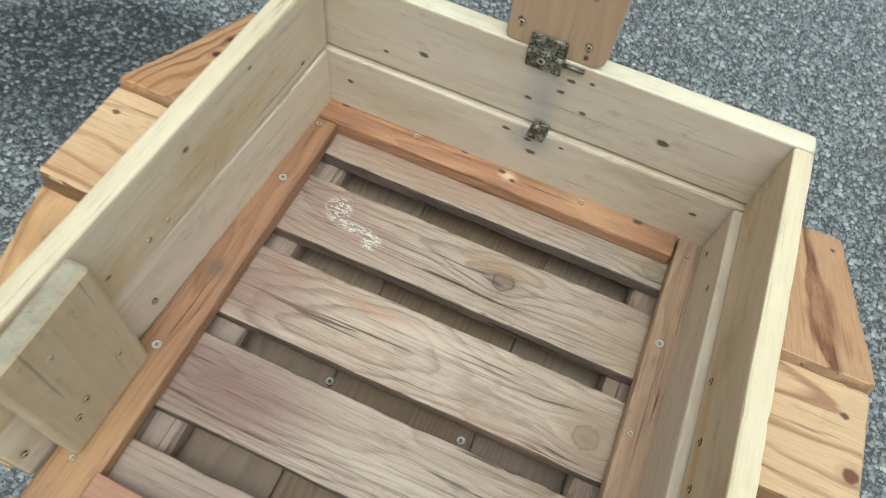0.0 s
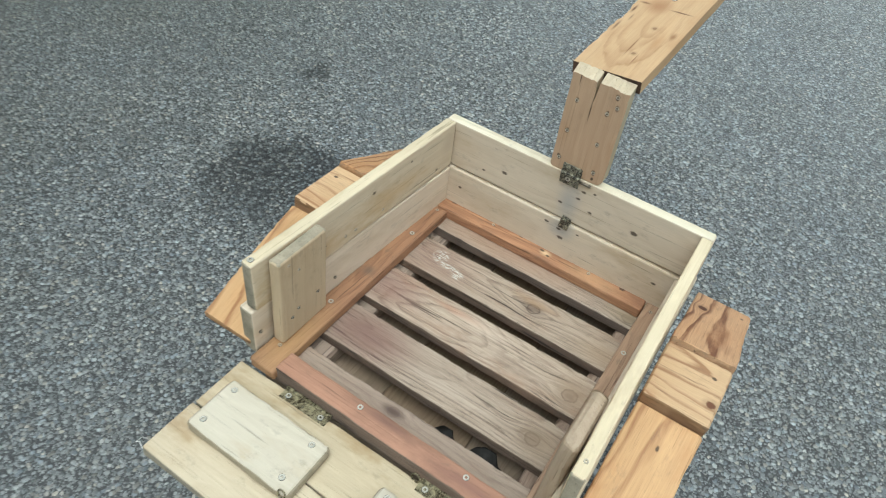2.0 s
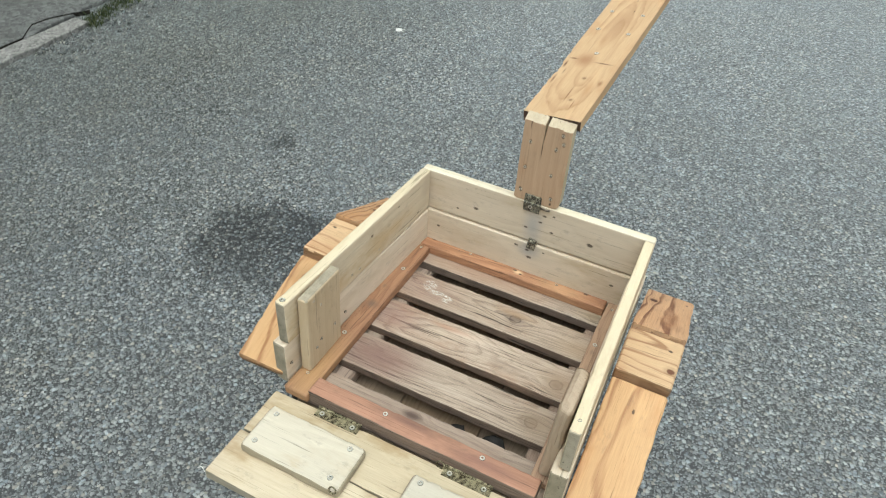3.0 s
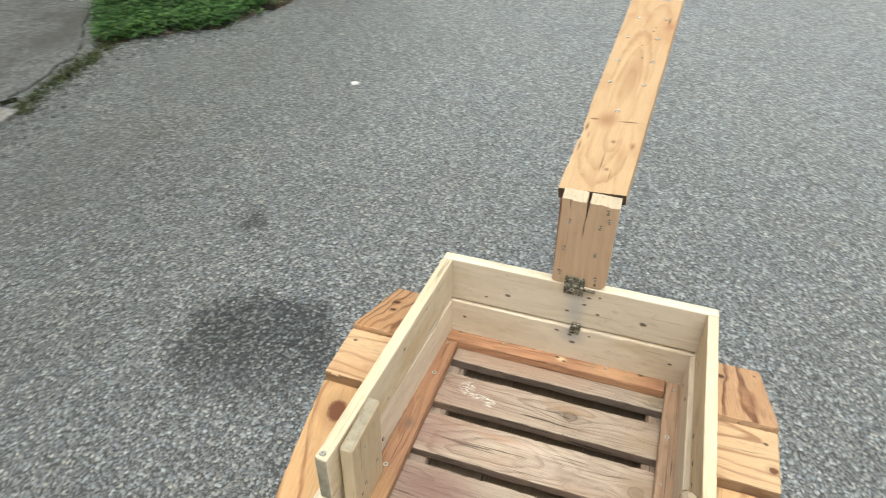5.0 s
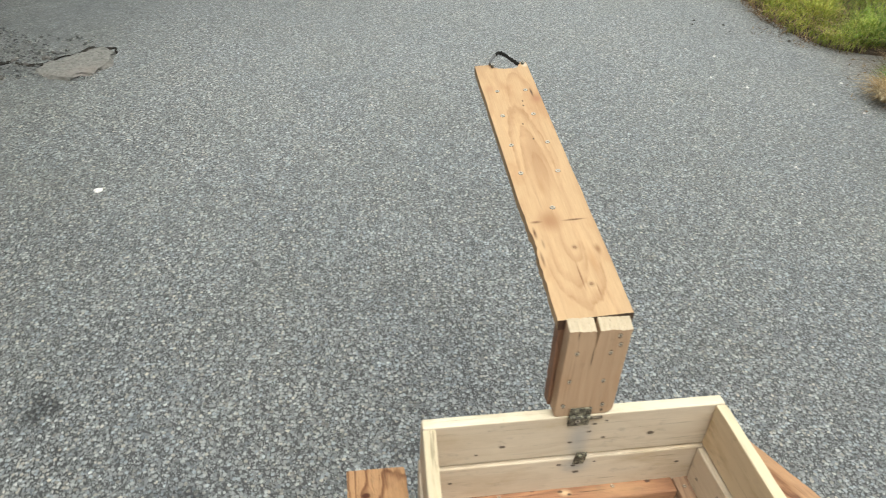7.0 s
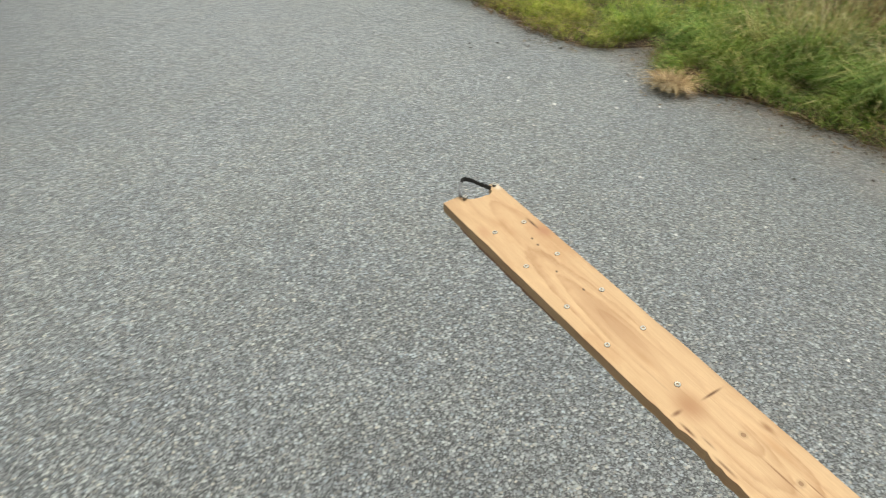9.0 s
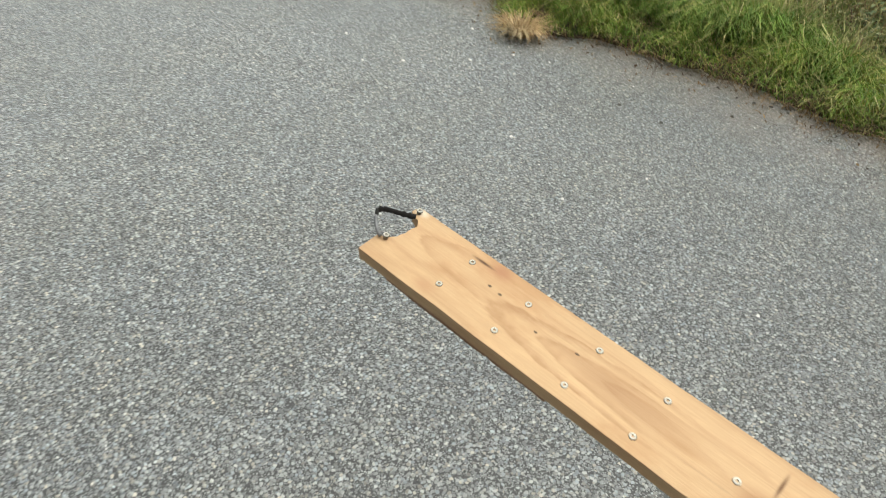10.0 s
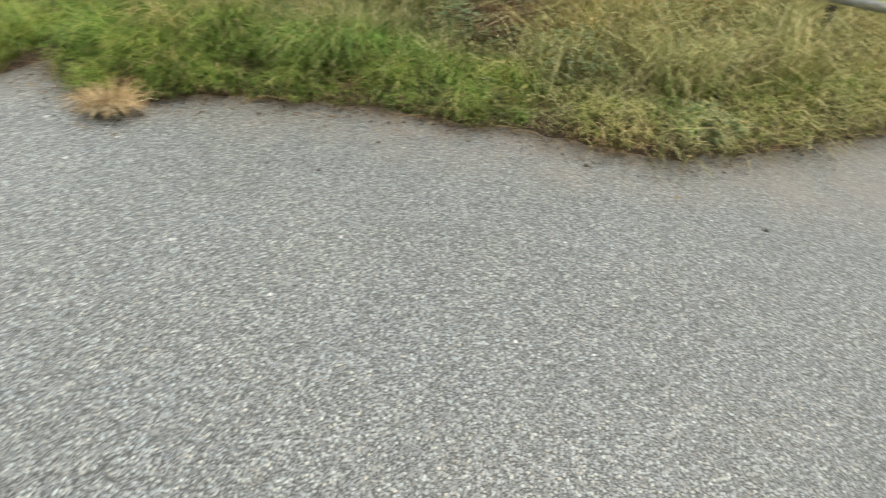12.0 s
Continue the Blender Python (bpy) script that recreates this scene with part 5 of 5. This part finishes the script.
def upright_mesh(length, width, thick):
    """A short board on end: rounded foot, a wedge-shaped split at the top, and its upper front edge broken away."""
    u0, u1, half = -length / 2, length / 2, width / 2
    ring = [(u0 + 0.014 * (1 - math.sin(a)), -half + 0.014 * (1 - math.cos(a)), False) for a in (radians(90), radians(60), radians(30), 0.0)]
    ring += [(u0 + (u1 - u0) * k / 8, -half + 0.0012 * noise.noise((k * 0.7, 1, 0)), False) for k in range(2, 8)]
    for k in range(25):
        v = -half + width * k / 24
        if k == 13:
            ring += [(u1 - 0.001, v - 0.0028, True), (u1 - 0.03, v - 0.0012, True), (u1 - 0.058, v + 0.0015, True), (u1 - 0.03, v + 0.0012, True), (u1 - 0.002, v + 0.003, True)]
        elif k != 14:
            ring.append((u1 - 0.003 * abs(noise.noise((k * 0.6, 0, 2))), v, True))
    ring += [(u0 + (u1 - u0) * k / 8, half + 0.0012 * noise.noise((k * 0.7, 4, 0)), False) for k in range(7, 1, -1)]
    ring += [(u0 + 0.006 * (1 - math.sin(a)), half - 0.006 * (1 - math.cos(a)), False) for a in (0.0, radians(45), radians(90))]
    bm = bmesh.new()
    broken = [0.009 + 0.004 * noise.noise((v * 38, 3, 1)) + 0.001 * noise.noise((v * 150, 3, 1)) if top and u > u1 - 0.01 else 0.0 for u, v, top in ring]
    front = [bm.verts.new((u - c, v, thick / 2)) for (u, v, _), c in zip(ring, broken)]
    rear = [bm.verts.new((u, v, -thick / 2)) for u, v, _ in ring]
    n = len(ring)
    bm.faces.new(front)
    bm.faces.new(list(reversed(rear)))
    for k in range(n):
        bm.faces.new((front[k], rear[k], rear[(k + 1) % n], front[(k + 1) % n]))
    bmesh.ops.recalc_face_normals(bm, faces=bm.faces)
    rim = [e for k in range(n) if not ring[k][2] and not ring[(k + 1) % n][2] for e in [bm.edges.get((front[k], front[(k + 1) % n]))]]
    bmesh.ops.bevel(bm, geom=rim, offset=0.002, segments=2, affect="EDGES", profile=0.6)
    return bm


split_wood = wood("split_wood", **{**PINE, "light": (0.64, 0.54, 0.39), "dark": (0.44, 0.33, 0.2), "bump": 0.9})
upright = part("upright", upright_mesh(0.1945, 0.099, 0.022), wood("upright_wood", **{**CEDAR, "light": (0.56, 0.39, 0.255), "dark": (0.41, 0.255, 0.15), "crack": 0.25, "contrast": 0.35}, smears=[(0.035, 0.0055, 0.03, 0.0016, (0.09, 0.06, 0.035), 1.0), (0.085, 0.034, 0.02, 0.0016, (0.08, 0.05, 0.03), 0.9)], spots=[(-0.088, -0.03, 0.0025), (-0.07, 0.038, 0.0025)] + [(h - 0.7147, 0.0105 - x, 0.0036) for x, h in HEADS]), cart,
               "tan wooden upright with split top", axes((0.0105, 0.237, 0.71475), (0, -0.001, 0.1895), IN_S))
upright.data.materials.append(gate_pine)
upright.data.materials.append(split_wood)
for f in upright.data.polygons:
    f.material_index = 2 if f.normal.x > 0.35 and f.center.x > 0.07 else 1 if f.normal.y < -0.5 else 0
plank("back_board", upright, wood("dark_board", **{**RUST, "light": (0.30, 0.165, 0.10), "dark": (0.14, 0.07, 0.045)}), (0.0055, 0.2635, 0.6185), (0.002, 0.2645, 0.788), IN_S, 0.096, 0.022, "dark red-brown board behind the upright")
for x, z in HEADS:
    screw(upright, (x, 0.2262, z), IN_S, False)


def arm_outline():
    """The plank from above: its west edge splintered near the upright, a broken notch at its tip."""
    out = []
    n = 90
    for k in range(n + 1):
        u = 0.837 * k / n
        out.append((u, -(0.0585 + 0.0035 * k / n) + 0.0012 * noise.noise((u * 14, 0, 3)) + 0.0005 * noise.noise((u * 70, 0, 3))))
    c = -0.012
    out += [(0.834, c - 0.050), (0.838, c - 0.043)]
    for k in range(21):
        a = radians(-78 + 156 * k / 20)
        r = 1 + 0.1 * noise.noise((k * 0.45, 2, 1)) + (0.16 if 3 < k < 8 else 0.0)
        out.append((0.845 - 0.034 * r * math.cos(a), c + 0.036 * min(r, 1.08) * math.sin(a)))
    out.append((0.838, c + 0.042))
    for k in range(n, -1, -1):
        u = 0.837 * k / n
        torn = max(0.0, 1 - abs(u - 0.18) / 0.13)
        chip = torn * (0.017 * max(0, noise.noise((u * 34, 1, 0)) + 0.08) + 0.007 * abs(noise.noise((u * 110, 1, 0))))
        out.append((u, 0.0585 + 0.0035 * k / n - chip + 0.0012 * noise.noise((u * 14, 5, 3))))
    return out


ARM0, ARM1 = Vector((0.007, 0.247, 0.8125)), Vector((0.030, 1.0785, 0.8905))
ARM = axes(ARM0, ARM1 - ARM0, (-0.095, 0, 1))
arm_wood = wood("arm_wood", **{**CEDAR, "light": (0.60, 0.42, 0.252), "dark": (0.38, 0.22, 0.115), "ring": 0.03, "contrast": 0.3, "thin": 0.55, "crack": 0.2, "stain": (0.47, 0.28, 0.15), "stained": 0.75}, knotty=0.5, figures=[(0.40, 0.004, 0.23, 0.036, 0.05, 0.85, 1), (0.37, 0.003, 0.17, 0.023, 0.07, 0.7, 1), (0.36, 0.0, 0.09, 0.012, 0.1, 0.6, 1), (0.15, 0.002, 0.13, 0.044, 0.05, 0.75, -1), (0.16, 0.006, 0.09, 0.029, 0.07, 0.6, -1), (0.17, -0.004, 0.05, 0.014, 0.1, 0.6, -1), (0.66, -0.02, 0.12, 0.03, 0.06, 0.5, 1)], knots=[(0.16, -0.008, 0.0032), (0.07, -0.012, 0.003)],
                spots=[(0.655, -0.018, 0.0022), (0.635, -0.016, 0.0022), (0.56, 0.0, 0.002), (0.50, -0.01, 0.002)], smears=[(0.825, -0.056, 0.02, 0.012, (0.78, 0.70, 0.55), 0.9), (0.66, -0.05, 0.03, 0.02, (0.40, 0.2, 0.12), 0.7), (0.69, -0.045, 0.03, 0.004, (0.10, 0.05, 0.03), 1.0), (0.235, 0.018, 0.045, 0.034, (0.37, 0.2, 0.105), 0.85), (0.335, 0.01, 0.05, 0.012, (0.42, 0.25, 0.13), 0.6), (0.72, 0.045, 0.03, 0.02, (0.45, 0.26, 0.15), 0.6), (0.12, -0.03, 0.05, 0.012, (0.45, 0.26, 0.13), 0.6), (0.232, -0.025, 0.004, 0.03, (0.14, 0.07, 0.035), 1.0), (0.42, 0.0, 0.13, 0.03, (0.38, 0.22, 0.12), 0.6), (0.205, 0.05, 0.025, 0.0045, (0.13, 0.06, 0.03), 1.0), (0.175, 0.042, 0.02, 0.003, (0.13, 0.06, 0.03), 1.0), (0.14, 0.051, 0.03, 0.004, (0.15, 0.07, 0.035), 1.0), (0.235, 0.042, 0.006, 0.016, (0.17, 0.08, 0.04), 0.9), (0.16, 0.045, 0.06, 0.014, (0.68, 0.50, 0.31), 0.5), (0.09, 0.0, 0.05, 0.0025, (0.22, 0.11, 0.055), 0.9), (0.055, -0.02, 0.03, 0.002, (0.22, 0.11, 0.055), 0.9), (0.15, -0.045, 0.02, 0.008, (0.26, 0.13, 0.06), 0.8)])
arm = part("towing_arm", prism(arm_outline(), -0.021, 0.0, 0.004), arm_wood, cart, "long orange-brown plank with a notched end", ARM)
# the arm's rear end face has its shadow painted in as near-black wood
arm.data.materials.append(shaded_end)
for f in arm.data.polygons:
    if f.normal.x < -0.8 and f.center.x < 0.01:
        f.material_index = 1
for u, v in ((0.707, -0.029), (0.702, 0.034), (0.6, -0.036), (0.596, 0.030), (0.484, -0.039), (0.483, 0.035), (0.385, -0.039), (0.381, 0.032), (0.271, -0.004)):
    screw(arm, ARM @ Vector((u, -v, 0.0004)), ARM.to_3x3() @ Vector((0, 0, 1)))
under = board_mesh(0.30, 0.094, 0.02, 0.004, 0.001, 2.0)
part("under_board", under, rust_wood, arm, "brown board screwed below the arm", ARM @ pose(0.645, 0.006, -0.0315))

# the loop of rubber at its end, held by two screws
ends = [ARM @ Vector(q) for q in ((0.824, 0.021, 0.003), (0.828, -0.052, 0.001))]
way = [Vector(q) for q in ((0.003, 1.072, 0.893), (0.005, 1.081, 0.899), (0.017, 1.096, 0.905), (0.030, 1.106, 0.909), (0.041, 1.103, 0.907), (0.050, 1.089, 0.904), (0.060, 1.074, 0.900), (0.072, 1.067, 0.894))]
loop = []
for a, b in zip(way, way[1:]):
    for k in range(4):
        s = len(loop) * 0.9
        loop.append(a.lerp(b, k / 4) + 0.0012 * Vector((noise.noise((s, 0, 0)), noise.noise((0, s, 0)), noise.noise((0, 0, s)))))
loop.append(way[-1])
part("loop", tube(loop[9:], lambda s: 0.0026 + 0.0014 * noise.noise((s * 17, 2, 0)), 8, 1.8), rubber, arm, "kinked loop of black rubber strap")
part("loop", tube(loop[:10], lambda s: 0.0030 + 0.0012 * noise.noise((s * 11, 5, 0)), 8, 1.6), grey_rubber, arm, "dusty grey end of the rubber loop")
for q in ends:
    part("bolt", tube([q + Vector((0, 0, -0.004)), q + Vector((0, -0.001, 0.0055))], 0.0036, 10), old_iron, arm)
screw(arm, ends[0] + Vector((0, -0.002, 0.005)), (0, -0.2, 1))
screw(arm, ends[1] + Vector((0, -0.002, 0.005)), (0, -0.2, 1))

# the old fold-down hinge between wall and upright, and a catch plate below it
fold = prism([(-0.018, -0.02), (0.018, -0.02), (0.019, 0.0), (0.018, 0.022), (-0.018, 0.022), (-0.019, 0.0)], 0, 0.003, 0.001, 1)
for k in range(4):
    bmesh.ops.create_cone(fold, cap_ends=True, segments=10, radius1=0.004, radius2=0.004, depth=0.008, matrix=Matrix.Translation((-0.0135 + 0.009 * k, 0.001, 0.003)) @ Matrix.Rotation(radians(90), 4, "Y"))
for x, y in ((-0.011, 0.013), (0.012, 0.012), (0.011, -0.011)):
    bmesh.ops.create_cone(fold, cap_ends=True, segments=8, radius1=0.004, radius2=0.003, depth=0.003, matrix=Matrix.Translation((x, y, 0.003)))
hinge = part("folding_hinge", fold, greasy_iron, cart, "black greasy folding hinge", axes((0.0045, 0.2255, 0.616), (1, 0, 0), IN_S))
screw(hinge, (0.0015, 0.2217, 0.609), IN_S)
part("bolt", tube([(0.022, 0.2235, 0.612), (0.044, 0.2235, 0.6125)], 0.0025, 8), old_iron, hinge)
catch = prism([(-0.01, -0.014), (0.009, -0.016), (0.012, 0.0), (0.012, 0.012), (-0.006, 0.014)], 0, 0.004, 0.001, 1)
bmesh.ops.create_cone(catch, cap_ends=True, segments=10, radius1=0.005, radius2=0.004, depth=0.006, matrix=Matrix.Translation((0.0, 0.006, 0.005)))
part("catch_plate", catch, greasy_iron, cart, "small tarnished catch plate", axes((0.018, 0.2205, 0.518), (1, 0, 0), IN_S))

# a black strap that has slipped between the floors
FOLDS = [(0.03, -0.188, 0.366), (0.046, -0.198, 0.384), (0.052, -0.203, 0.394), (0.060, -0.207, 0.378), (0.074, -0.210, 0.366), (0.094, -0.206, 0.364), (0.106, -0.200, 0.382), (0.118, -0.198, 0.393), (0.132, -0.196, 0.390), (0.140, -0.203, 0.372), (0.162, -0.206, 0.364)]
strap = new("rubber_strap", mesh_of("rubber_strap", tube(FOLDS, 0.0135, 8, 0.14)))
strap.data.materials.append(rubber)
strap.matrix_world = cart.matrix_world.copy()
tagged(strap, "crumpled black rubber strap lying under the floor slats", "strap")
